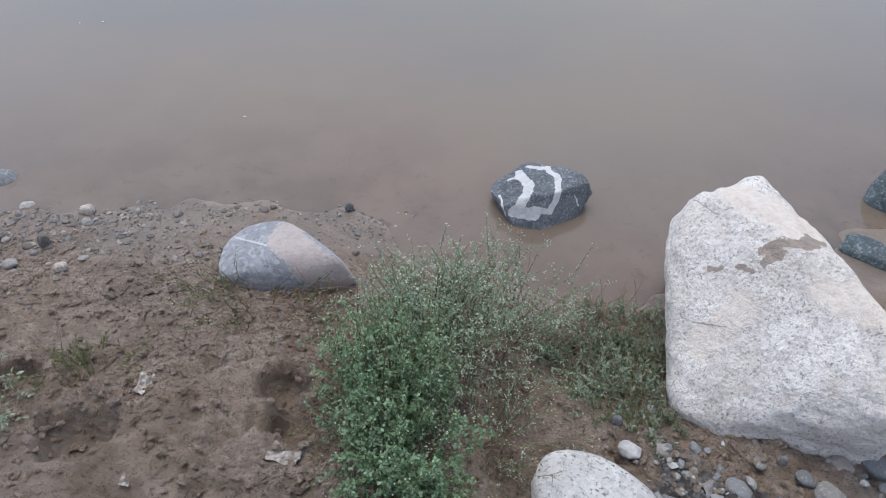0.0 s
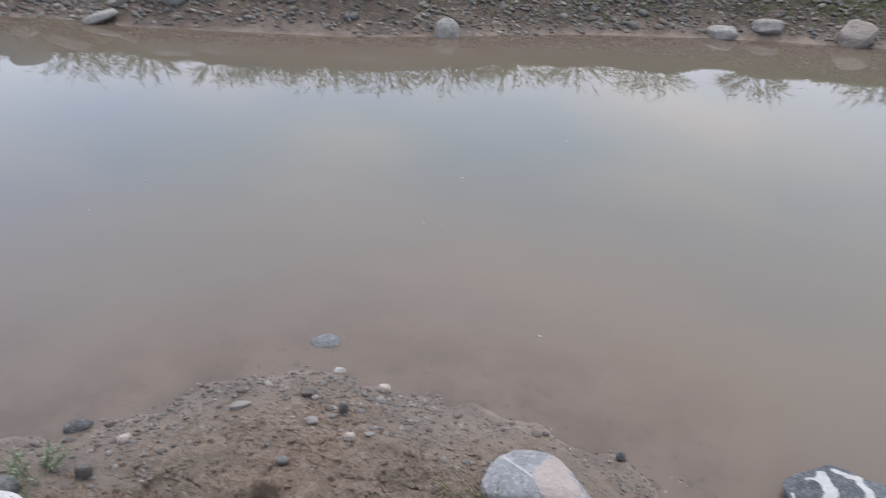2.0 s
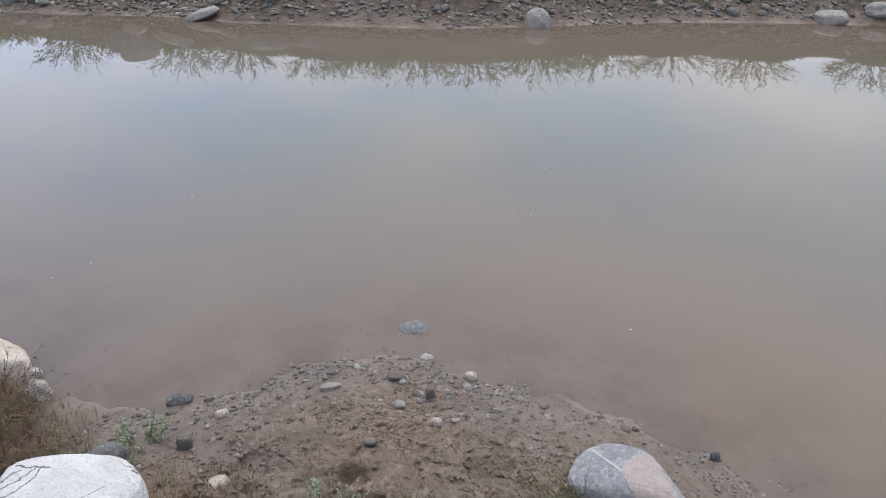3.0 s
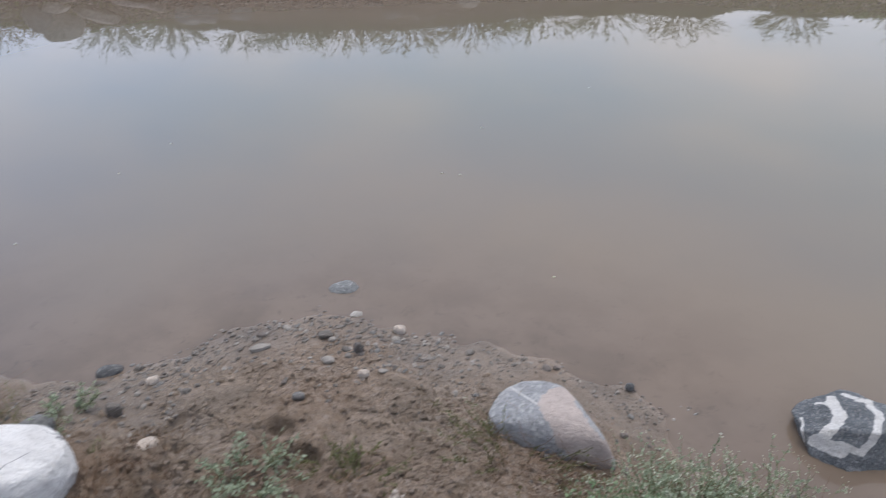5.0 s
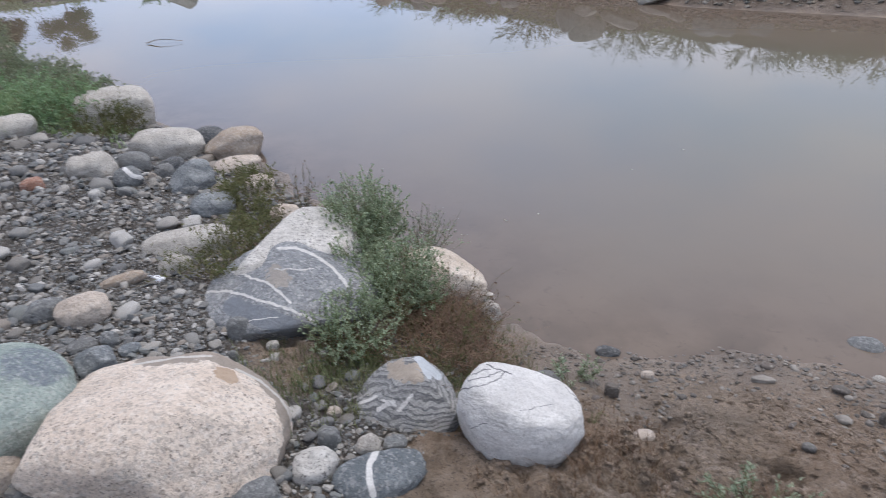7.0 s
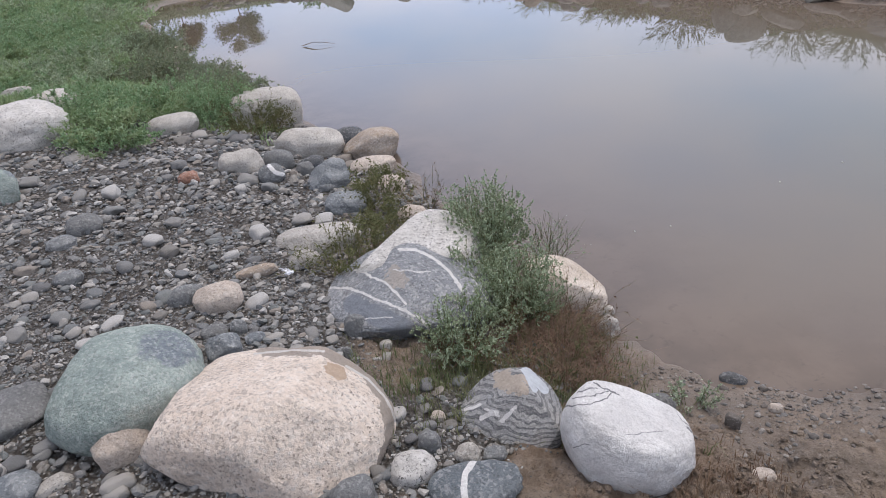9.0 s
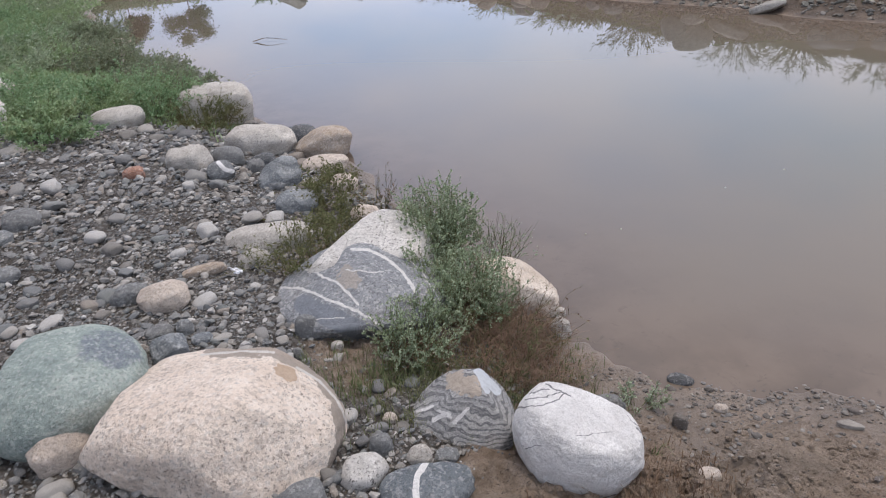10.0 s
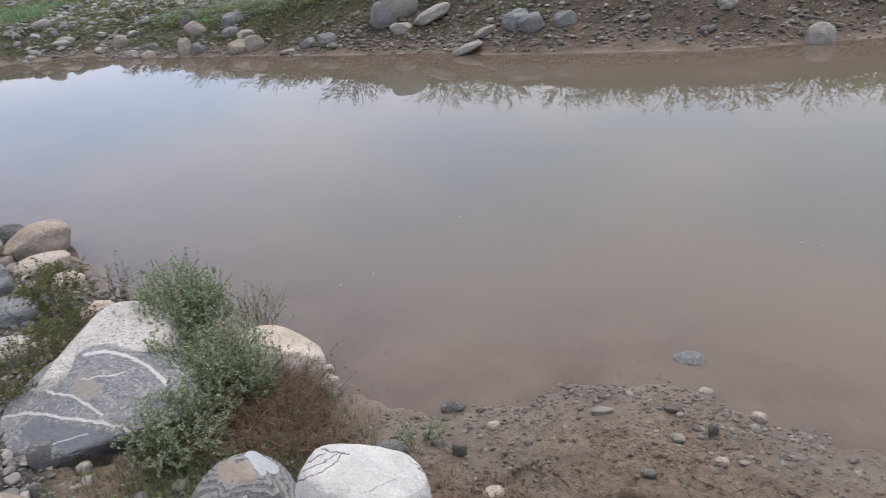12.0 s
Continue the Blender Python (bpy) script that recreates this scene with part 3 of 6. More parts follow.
def ground(x, y):
    """The height of the ground."""
    x, y = np.asarray(x, float), np.asarray(y, float)
    d = shore_distance(x, y)
    z = lie(x, y)
    dry = smooth(.22, .7, d + .12 * grain(x, y, .3, 18))
    near = smooth(7, 4, np.hypot(x, y))
    clod = grain(x, y, .16, 1) * .012 + grain(x, y, .08, 2) * .01 + (.4 - np.abs(grain(x, y, .08, 3))) * .036 + (.3 - np.abs(grain(x, y, .045, 14))) * .042 + (.3 - np.abs(grain(x, y, .028, 19))) * .02
    clod = 1.25 * clod * (.6 + .4 * grain(x, y, .4, 15)) * (1 - .5 * gravelly(x, y)) * (1 - np.clip(1.2 * (blob(x, y, -1.58, 1.0, .17, .14) + blob(x, y, -.84, .78, .14, .11)), 0, 1))
    z = z + near * dry * clod + near * (1 - dry) * (.016 * grain(x, y, .22, 12) + .006 * grain(x, y, .07, 13)) * smooth(-.6, -.1, d)
    z = z + (1 - near) * smooth(.1, 1.2, d) * (.06 * grain(x, y, .8, 4) + .03 * grain(x, y, .3, 7))
    # hollows trodden into the mud, and two shallow puddles behind the spit
    for cx, cy, r, deep in HOLLOWS:
        s = np.hypot(x - cx, y - cy) / r + .28 * grain(x, y, .045, 41) + .14 * grain(x, y, .02, 42)
        z = z - deep * np.exp(-s ** 4) + .3 * deep * np.exp(-((s - 1.35) / .3) ** 2)
    z = z - .05 * blob(x, y, -1.58, 1.0, .11, .09) - .03 * blob(x, y, -.84, .78, .1, .07)
    return z


def steps(lo, hi, fine, grow, reach):
    """Grid lines: even and close from lo to hi, then wider and wider out to reach."""
    line = list(np.arange(lo, hi, fine))
    for sign, end in ((-1, lo), (1, hi)):
        k, v, out = fine, end, []
        while abs(v) < reach:
            k = min(k * grow, 400)
            v += sign * k
            out.append(v)
        line = out[::-1] + line if sign < 0 else line + out
    return np.array(line)


def sheet(name, xs, ys, height, material, attributes):
    x, y = np.meshgrid(xs, ys)
    z = height(x, y)
    ny, nx = x.shape
    me = bpy.data.meshes.new(name)
    me.vertices.add(nx * ny)
    me.vertices.foreach_set("co", np.stack([x, y, z], -1).astype(np.float32).ravel())
    a = (np.arange(ny - 1)[:, None] * nx + np.arange(nx - 1)).ravel()
    quads = np.stack([a, a + 1, a + nx + 1, a + nx], -1).astype(np.int32)
    me.loops.add(quads.size)
    me.loops.foreach_set("vertex_index", quads.ravel())
    me.polygons.add(len(quads))
    me.polygons.foreach_set("loop_start", np.arange(0, quads.size, 4, dtype=np.int32))
    me.update(calc_edges=True)
    for key, f in attributes.items():
        layer = me.attributes.new(key, "FLOAT", "POINT")
        layer.data.foreach_set("value", f(x, y).astype(np.float32).ravel())
    me.polygons.foreach_set("use_smooth", np.ones(len(quads), bool))
    me.materials.append(material)
    return new(name, me)


def wet_and_hollow_shade(x, y):
    d = shore_distance(x, y)
    puddle_and_shade = blob(x, y, -1.58, 1.0, .16, .13) + blob(x, y, -.84, .78, .13, .09)
    far = smooth(2.5, 3.5, y - .28 * x)
    # the trodden hollows are darkened too: their shade is put into this mask
    for cx, cy, r, deep in HOLLOWS:
        puddle_and_shade = puddle_and_shade + .8 * smooth(1.15, .85, np.hypot(x - cx, y - cy) / r + .28 * grain(x, y, .045, 41) + .14 * grain(x, y, .02, 42))
    return np.clip(smooth(.38, .0, d + .2 * grain(x, y, .3, 21) + .08 * grain(x, y, .07, 22)) * (1 - .25 * far) + .9 * puddle_and_shade, 0, 1)


land = sheet("ground", steps(-2.7, 1.7, .013, 1.045, 900), steps(-1.25, 2.25, .013, 1.045, 900), ground, EARTH, {"gravel": gravelly, "turf": turfy, "wet": wet_and_hollow_shade, "bed": lambda x, y: smooth(.012, -.016, ground(x, y)), "far": lambda x, y: smooth(2.5, 3.5, y - .28 * x) * smooth(1.9, 1.1, shore_distance(x, y) + .5 * grain(x, y, .8, 17))})
tagged(land, "brown mud bank with grey shingle, turf and a trodden shore", "ground", kind="structure")
pond = sheet("water", steps(-2.7, 1.7, .02, 1.06, 24), steps(.2, 2.25, .02, 1.06, 24), lambda x, y: 0 * x, WATER, {"depth": lambda x, y: -ground(x, y)})
tagged(pond, "still silty brown pond water mirroring a pale sky", "water", kind="structure")



# ---- stones ----
def rock_mesh(name, size, seed, detail=4, square=2.4, cuts=5, lump=.1, taper=0.0, shear=0.0, point=0.0, peak=0.0, deep=.78, slope=0.0, flats=(), worn=.09):
    """A weathered boulder: a rounded block with worn flat faces and low lumps. size: half extents; taper narrows it towards +y,
    point towards -x and peak towards its top; slope lowers it towards +x; deep: how far in the worn faces may lie; flats: known faces (x, y, z, depth); worn: how rounded their edges are."""
    rnd = random.Random(seed)
    bm = bmesh.new()
    bmesh.ops.create_icosphere(bm, subdivisions=detail, radius=1)
    planes = [(Vector(f[:3]).normalized(), f[3]) for f in flats]
    for _ in range(cuts):
        n = Vector((rnd.gauss(0, 1), rnd.gauss(0, 1), rnd.gauss(.2, .8))).normalized()
        planes.append((n, rnd.uniform(deep, .97)))
    shift = Vector((rnd.uniform(-50, 50), rnd.uniform(-50, 50), rnd.uniform(-50, 50)))
    for v in bm.verts:
        n = v.co.normalized()
        p = n / (abs(n.x) ** square + abs(n.y) ** square + abs(n.z) ** square) ** (1 / square)
        for q, far in planes:
            over = p.dot(q) - far
            if over > 0:
                p = p - q * (over - worn * (1 - math.exp(-over / worn * .55)))
        p = p * (1 + lump * noise.noise(n * 1.4 + shift) + lump * .45 * noise.noise(n * 3.3 + shift) + lump * .26 * noise.noise(n * 7 + shift) + lump * .14 * noise.noise(n * 16 + shift) + lump * .07 * noise.noise(n * 37 + shift))
        k = (1 - taper * (p.y + 1) / 2) * (1 - peak * (p.z + 1) / 2)
        j = 1 - point * (1 - p.x) / 2
        v.co = Vector((p.x * k * size[0] + shear * p.y * size[0], p.y * j * (1 - peak * (p.z + 1) / 2) * size[1], p.z * j * (1 - slope * (p.x + 1) / 2) * (1 - .4 * taper * (p.y + 1) / 2) * size[2]))
    for f in bm.faces:
        f.smooth = True
    me = bpy.data.meshes.new(name)
    bm.to_mesh(me)
    bm.free()
    return me


def boulder(name, at, size, yaw, material, label, seed, tilt=0, pitch=0, category="boulder", group="", **shape):
    me = rock_mesh(name, size, seed, **shape)
    me.materials.append(material)
    ob = new(name, me)
    ob.matrix_world = pose(*at, pitch, tilt, yaw)
    return tagged(ob, label, category, group)


boulder("boulder", (-1.933, -0.486, 0.283), (0.391, 0.281, 0.194), 62, CREAM, "large cream speckled granite boulder half sunk in gravel", 101, detail=6, square=3.3, cuts=0, lump=0.05, flats=((-0.86, -0.07, 0.35, 0.73), (-0.4, 0.41, 1.19, 0.69), (1.12, -0.64, 0.48, 0.83), (-0.63, -0.6, -0.54, 0.74), (0.71, 0.32, 0.61, 0.79)))
boulder("boulder", (-2.187, -0.932, 0.351), (0.254, 0.268, 0.148), 98, GREEN, "rounded grey-green boulder beside the cream boulder", 103, detail=5, square=2.19, cuts=0, lump=0.05, flats=((0.56, -0.26, 0.72, 0.88), (-1.33, 0.47, 0.4, 0.69)))
boulder("stone", (-2.117, -0.854, 0.295), (0.065, 0.056, 0.049), 110, REDDISH, "reddish speckled stone wedged between boulders", 104, cuts=5, deep=0.82, square=2.5, lump=0.1, detail=4, category="stone")
boulder("stone", (-1.936, -0.909, 0.310), (0.083, 0.058, 0.091), 113, TAN, "tan angular stone leaning among grey cobbles", 105, square=4.5, cuts=4, deep=0.85, lump=0.07, flats=((-0.6, 0, 0.7, 0.75), (0, -0.5, 0.85, 0.7)), detail=4, category="stone")
boulder("boulder", (-2.203, -1.340, 0.322), (0.151, 0.121, 0.056), 120, GREY, "dark grey lumpy boulder on the gravel", 106, cuts=6, deep=0.75, square=3.2, lump=0.1, detail=4)
boulder("stone", (-2.806, -0.696, 0.287), (0.100, 0.085, 0.065), 102, TAN, "pale tan rounded stone on the shingle", 107, cuts=5, deep=0.82, square=2.5, lump=0.1, detail=4, category="stone")
boulder("stone", (-2.874, -0.837, 0.291), (0.075, 0.045, 0.049), 104, GREY, "flat oval grey stone leaning on a tan stone", 108, cuts=5, deep=0.82, square=2.5, lump=0.1, detail=4, category="stone")
boulder("stone", (-2.419, -0.646, 0.278), (0.063, 0.051, 0.049), 102, STRIPED, "grey striped angular stone on gravel", 109, square=3.5, cuts=5, deep=0.8, lump=0.08, flats=((-0.5, -0.5, 0.7, 0.7), (0.6, -0.2, 0.8, 0.72)), detail=4, category="stone")
boulder("stone", (-2.572, -0.697, 0.269), (0.051, 0.041, 0.024), 103, GREY, "rounded grey stone on gravel", 110, cuts=5, deep=0.82, square=2.5, lump=0.1, detail=4, category="stone")
boulder("stone", (-2.555, -0.604, 0.271), (0.032, 0.027, 0.039), 101, GREY, "small grey stone on gravel", 111, cuts=5, deep=0.82, square=2.5, lump=0.1, detail=4, category="stone")
boulder("stone", (-2.470, -0.540, 0.265), (0.038, 0.032, 0.020), 100, STRIPED, "small veined stone on gravel", 112, cuts=5, deep=0.82, square=2.5, lump=0.1, detail=4, category="stone")
boulder("stone", (-3.040, -0.551, 0.263), (0.095, 0.028, 0.027), 98, BROWN, "flat brownish slab lying in the shingle", 113, cuts=5, deep=0.82, square=2.5, lump=0.1, detail=4, category="stone")
boulder("boulder", (-2.664, 0.060, 0.209), (0.357, 0.321, 0.169), 86, VEINED, "blue-grey boulder crossed by white quartz veins", 114, detail=6, square=2.6, cuts=0, lump=0.05, flats=((-0.62, -0.1, 0.78, 0.5), (0.62, 0, 0.78, 0.68), (0, -0.62, 0.78, 0.62), (-0.15, -0.88, -0.4, 0.72), (-0.8, -0.55, 0.2, 0.78), (0.1, 0.2, 1, 0.86)))
boulder("boulder", (-3.003, 0.143, 0.220), (0.323, 0.296, 0.162), 83, GRANITE, "pale speckled granite boulder behind the veined one", 115, detail=5, square=2.38, cuts=0, lump=0.05, flats=((-1.0, 0.6, 0.49, 0.35), (0.2, -0.54, 1.48, 0.74)))
boulder("boulder", (-3.390, -0.280, 0.200), (0.210, 0.105, 0.068), 92, PALE, "flat whitish lichen-stained rock in the shingle", 116, cuts=6, deep=0.75, square=3.2, lump=0.1, detail=4)
boulder("stone", (-3.132, -0.341, 0.226), (0.074, 0.052, 0.053), 94, PALE, "small pale rock half hidden by weeds", 117, cuts=5, deep=0.82, square=2.5, lump=0.1, detail=4, category="stone")
boulder("stone", (-3.949, -0.098, 0.145), (0.121, 0.097, 0.071), 89, STRIPED, "striped grey rounded rock on the shingle", 118, cuts=5, deep=0.82, square=2.5, lump=0.1, detail=4, category="stone")
boulder("boulder", (-5.239, -0.259, 0.137), (0.250, 0.138, 0.149), 91, PALE, "long pale granite boulder at the water's edge", 119, detail=4, square=2.8, cuts=2, deep=0.9, lump=0.1, slope=0.35)
boulder("stone", (-5.639, 0.041, 0.027), (0.120, 0.096, 0.085), 88, DARK, "dark rounded rock at the waterline", 120, cuts=5, deep=0.82, square=2.5, lump=0.1, detail=4, category="stone")
boulder("boulder", (-5.099, 0.177, 0.075), (0.208, 0.156, 0.154), 87, BROWN, "brown-topped boulder standing in the water's edge", 121, square=3, cuts=4, lump=0.1, deep=0.8, flats=((-0.6, 0, 0.8, 0.62), (0.85, -0.2, -0.4, 0.72)), detail=4)
boulder("stone", (-4.742, 0.139, 0.067), (0.159, 0.096, 0.066), 87, TAN, "pale flat rock below a brown boulder", 122, cuts=5, deep=0.82, square=2.5, lump=0.1, detail=4, category="stone")
boulder("boulder", (-4.381, -0.168, 0.157), (0.138, 0.097, 0.121), 90, STRIPED, "grey layered rock among shoreline stones", 123, square=3, cuts=3, lump=0.12, deep=0.8, flats=((-0.7, -0.1, 0.7, 0.5), (0.3, -0.7, 0.6, 0.7)), detail=4)
boulder("stone", (-4.887, -0.473, 0.168), (0.105, 0.089, 0.085), 94, GREY, "grey rounded rock among shoreline stones", 124, cuts=5, deep=0.82, square=2.5, lump=0.1, detail=4, category="stone")
boulder("stone", (-4.509, -0.514, 0.201), (0.083, 0.070, 0.076), 95, PATCHED, "dark stone with a white quartz patch", 125, cuts=5, deep=0.82, square=2.5, lump=0.1, detail=4, category="stone")
boulder("boulder", (-4.776, -0.712, 0.224), (0.136, 0.109, 0.095), 97, PALE, "pale lumpy granite rock on the shingle", 126, square=2.6, cuts=3, lump=0.16, detail=4)
boulder("boulder", (-6.372, -0.590, 0.144), (0.302, 0.212, 0.205), 94, PALE, "large pale tan boulder standing at the shore", 127, detail=5, square=3.6, cuts=2, lump=0.07, deep=0.92)
boulder("boulder", (-5.955, -1.298, 0.268), (0.204, 0.123, 0.095), 101, PALE, "pale flat-bottomed rock in front of weeds", 128, square=2.6, cuts=2, lump=0.08, deep=0.9, detail=4)
boulder("boulder", (-5.946, -2.464, 0.388), (0.412, 0.329, 0.234), 112, GRANITE, "big pale grey granite boulder in the weeds", 129, detail=5, square=2.7, cuts=3, lump=0.08, deep=0.85)
boulder("boulder", (-7.303, -2.571, 0.339), (0.236, 0.189, 0.114), 109, PALE, "pale mossy rock behind a granite boulder", 130, cuts=5, deep=0.82, square=2.5, lump=0.1, detail=4)
boulder("boulder", (-8.29, -3.20, 0.310), (0.164, 0.058, 0.066), 110, PALE, "pale rock half hidden in weeds", 131, cuts=8, deep=.7)
boulder("stone", (-4.615, -2.130, 0.363), (0.122, 0.104, 0.133), 114, GREEN, "dark grey rock at the edge of the shingle", 132, cuts=5, deep=0.82, square=2.5, lump=0.1, detail=4, category="stone")
boulder("stone", (-3.885, -1.478, 0.315), (0.095, 0.076, 0.059), 110, GREY, "smooth oval grey cobble on the shingle", 133, cuts=5, deep=0.82, square=2.5, lump=0.1, detail=4, category="stone")
boulder("stone", (-3.680, -1.539, 0.310), (0.072, 0.050, 0.044), 111, GREY, "flat grey cobble on the shingle", 134, cuts=5, deep=0.82, square=2.5, lump=0.1, detail=4, category="stone")
boulder("stone", (-4.548, -1.022, 0.264), (0.063, 0.050, 0.044), 101, BRICKY, "rust-red angular stone on grey shingle", 135, cuts=6, deep=0.75, square=3.2, lump=0.1, detail=4, category="stone")
boulder("stone", (-3.770, 0.256, 0.079), (0.083, 0.066, 0.057), 84, TAN, "tan rock beside a shrub at the shore", 136, cuts=5, deep=0.82, square=2.5, lump=0.1, detail=4, category="stone")
boulder("stone", (-4.286, 0.211, 0.075), (0.089, 0.071, 0.074), 85, TAN, "pale rock standing at the waterline", 137, cuts=5, deep=0.82, square=2.5, lump=0.1, detail=4, category="stone")
boulder("boulder", (-2.679, 0.749, 0.067), (0.173, 0.150, 0.155), 83, ORANGE, "orange-stained pale boulder at the waterline", 138, detail=5, square=3.39, cuts=0, lump=0.09, flats=((0.54, 0.02, 0.72, 0.52), (-0.15, 0.33, 1.56, 0.92)))
boulder("stone", (-2.387, 0.832, 0.024), (0.043, 0.034, 0.057), 67, PALE, "small pitted white rock at the water's edge", 139, lump=0.2, square=2.6, cuts=4, detail=4, category="stone")
boulder("stone", (-2.538, 0.894, 0.000), (0.031, 0.025, 0.030), 67, PALE, "small pale rock touching the water", 140, cuts=5, deep=0.82, square=2.5, lump=0.1, detail=4, category="stone")
boulder("boulder", (-1.863, 0.276, 0.155), (0.169, 0.167, 0.113), 80, BANDED, "banded grey gneiss boulder with a white patch", 141, detail=6, square=2.78, cuts=0, lump=0.05, flats=((-1.17, 0.13, 1.34, 0.57), (1.0, 0.05, 0.57, 0.74), (-0.34, -0.65, 0.43, 0.43)))
boulder("boulder", (-1.587, 0.541, 0.196), (0.189, 0.143, 0.190), 50, WHITE, "smooth white boulder with thin dark veins", 142, detail=6, square=2.41, worn=.16, cuts=0, lump=0.05, slope=0.21, flats=((0.25, 0.1, 1.01, 0.56), (-0.99, -0.85, -0.44, 0.84), (0.88, -0.27, -0.34, 0.96)))
boulder("stone", (-1.543, 0.080, 0.212), (0.130, 0.086, 0.036), 81, BLUE, "blue-grey stone with one white quartz vein", 143, cuts=5, deep=0.82, square=2.5, lump=0.1, detail=4, category="stone")
boulder("stone", (-1.555, -0.251, 0.264), (0.063, 0.050, 0.052), 95, GREY, "angular blue-grey stone beside the cream boulder", 144, cuts=6, deep=0.75, square=3.2, lump=0.1, detail=4, category="stone")
boulder("stone", (-1.656, -0.074, 0.214), (0.071, 0.061, 0.043), 88, GRANITE, "white stone with black specks on gravel", 145, cuts=5, deep=0.82, square=2.5, lump=0.1, detail=4, category="stone")
boulder("stone", (-1.759, -0.008, 0.200), (0.035, 0.027, 0.045), 85, GREY, "grey striped cobble on gravel", 146, cuts=5, deep=0.82, square=2.5, lump=0.1, detail=4, category="stone")
boulder("stone", (-1.702, 0.094, 0.178), (0.038, 0.031, 0.037), 82, PALE, "pale speckled cobble on gravel", 147, cuts=5, deep=0.82, square=2.5, lump=0.1, detail=4, category="stone")
boulder("stone", (-1.707, 0.176, 0.153), (0.040, 0.030, 0.018), 79, GREY, "flat grey cobble beside a banded boulder", 148, cuts=5, deep=0.82, square=2.5, lump=0.1, detail=4, category="stone")
boulder("stone", (-1.908, 0.043, 0.174), (0.024, 0.020, 0.021), 84, TAN, "small pale cobble on thin grass", 149, cuts=5, deep=0.82, square=2.5, lump=0.1, detail=4, category="stone")
boulder("stone", (-1.860, 0.782, 0.054), (0.059, 0.041, 0.040), 62, GREY, "flat grey stone behind the white boulder", 150, cuts=5, deep=0.82, square=2.5, lump=0.1, detail=4, category="stone")
boulder("stone", (-1.959, 1.123, 0.000), (0.050, 0.030, 0.022), 56, DARK, "dark flat stone lying in shallow water", 151, cuts=5, deep=0.82, square=2.5, lump=0.1, detail=4, category="stone")
boulder("boulder", (-11.013, -1.992, 0.053), (0.181, 0.109, 0.106), 100, TAN, "pale rock at the water's edge below the weeds", 152, cuts=5, deep=0.82, square=2.5, lump=0.1, detail=4)
boulder("boulder", (0.458, 0.830, 0.141), (0.150, 0.105, 0.058), -28, GRANITE, "smooth white speckled boulder on damp mud", 153, detail=5, square=2.4, cuts=2, lump=0.05, deep=0.92)
boulder("boulder", (0.402, 2.049, 0.008), (0.185, 0.143, 0.117), -6, QUARTZ_DARK, "dark boulder with white quartz bands standing in water", 154, detail=5, square=3.16, worn=.04, cuts=5, deep=.8, lump=0.13, flats=((-1.1, -0.37, -0.43, 0.7), (-0.98, 0.06, 1.25, 0.74), (0.59, -0.54, 0.22, 0.62), (1.42, -0.42, -0.19, 0.75), (-0.04, 0.14, 1.39, 0.88)))
boulder("boulder", (-0.382, 1.577, 0.097), (0.216, 0.111, 0.104), 10, MUDDY, "grey and pinkish boulder sunk in shore mud", 155, detail=5, square=3.4, worn=.14, cuts=0, lump=0.05, flats=((1.57, 0.74, 0.39, 0.36), (-0.82, -0.45, -0.9, 0.98), (-0.67, -0.01, 0.78, 0.81)))
boulder("boulder", (1.747, 2.226, 0.016), (0.099, 0.085, 0.119), -38, TEAL, "wet blue-grey rock standing in the pond", 156, cuts=5, deep=0.82, square=2.5, lump=0.1, detail=4)
boulder("boulder", (1.537, 1.886, 0.027), (0.106, 0.053, 0.033), -39, TEAL, "dark teal rock at the waterline", 157, cuts=6, deep=0.75, square=3.2, lump=0.1, detail=4)
boulder("stone", (-1.542, 1.985, -0.029), (0.069, 0.051, 0.053), 38, GREY, "grey-green rock just breaking the water surface", 158, cuts=5, deep=0.82, square=2.5, lump=0.1, detail=4, category="stone")
boulder("rock", (-9.322, 6.386, 0.424), (0.295, 0.177, 0.100), 55, BANK_PALE, "pale granite rock on the opposite bank", 160, tilt=-22, square=2.6, cuts=3, lump=0.1, deep=0.85, detail=4, group="rocks of the opposite bank", category="rock")
boulder("rock", (-10.029, 5.992, 0.449), (0.235, 0.188, 0.213), 59, GREY, "blue-grey rounded rock on the opposite bank", 161, cuts=9, deep=0.64, square=3.0, lump=0.1, detail=4, group="rocks of the opposite bank", category="rock")
boulder("rock", (-9.956, 6.216, 0.555), (0.285, 0.200, 0.263), 58, BANK_PALE, "pale granite rock on the opposite bank", 162, cuts=6, deep=0.75, square=3.2, lump=0.1, detail=4, group="rocks of the opposite bank", category="rock")
boulder("rock", (-9.623, 5.997, 0.282), (0.165, 0.132, 0.099), 58, BANK_PALE, "pale granite rock on the opposite bank", 163, cuts=9, deep=0.64, square=3.0, lump=0.1, detail=4, group="rocks of the opposite bank", category="rock")
boulder("rock", (-7.765, 6.679, 0.356), (0.186, 0.112, 0.130), 49, STRIPED, "layered grey rock on the opposite bank", 164, tilt=-25, cuts=6, deep=0.75, square=3.2, lump=0.1, detail=4, group="rocks of the opposite bank", category="rock")
boulder("rock", (-7.513, 6.732, 0.306), (0.183, 0.147, 0.130), 47, GREY, "blue-grey rounded rock on the opposite bank", 165, tilt=-8, cuts=9, deep=0.64, square=3.0, lump=0.1, detail=4, group="rocks of the opposite bank", category="rock")
boulder("rock", (-7.162, 7.009, 0.323), (0.146, 0.110, 0.107), 45, GREY, "blue-grey rounded rock on the opposite bank", 166, cuts=9, deep=0.64, square=3.0, lump=0.1, detail=4, group="rocks of the opposite bank", category="rock")
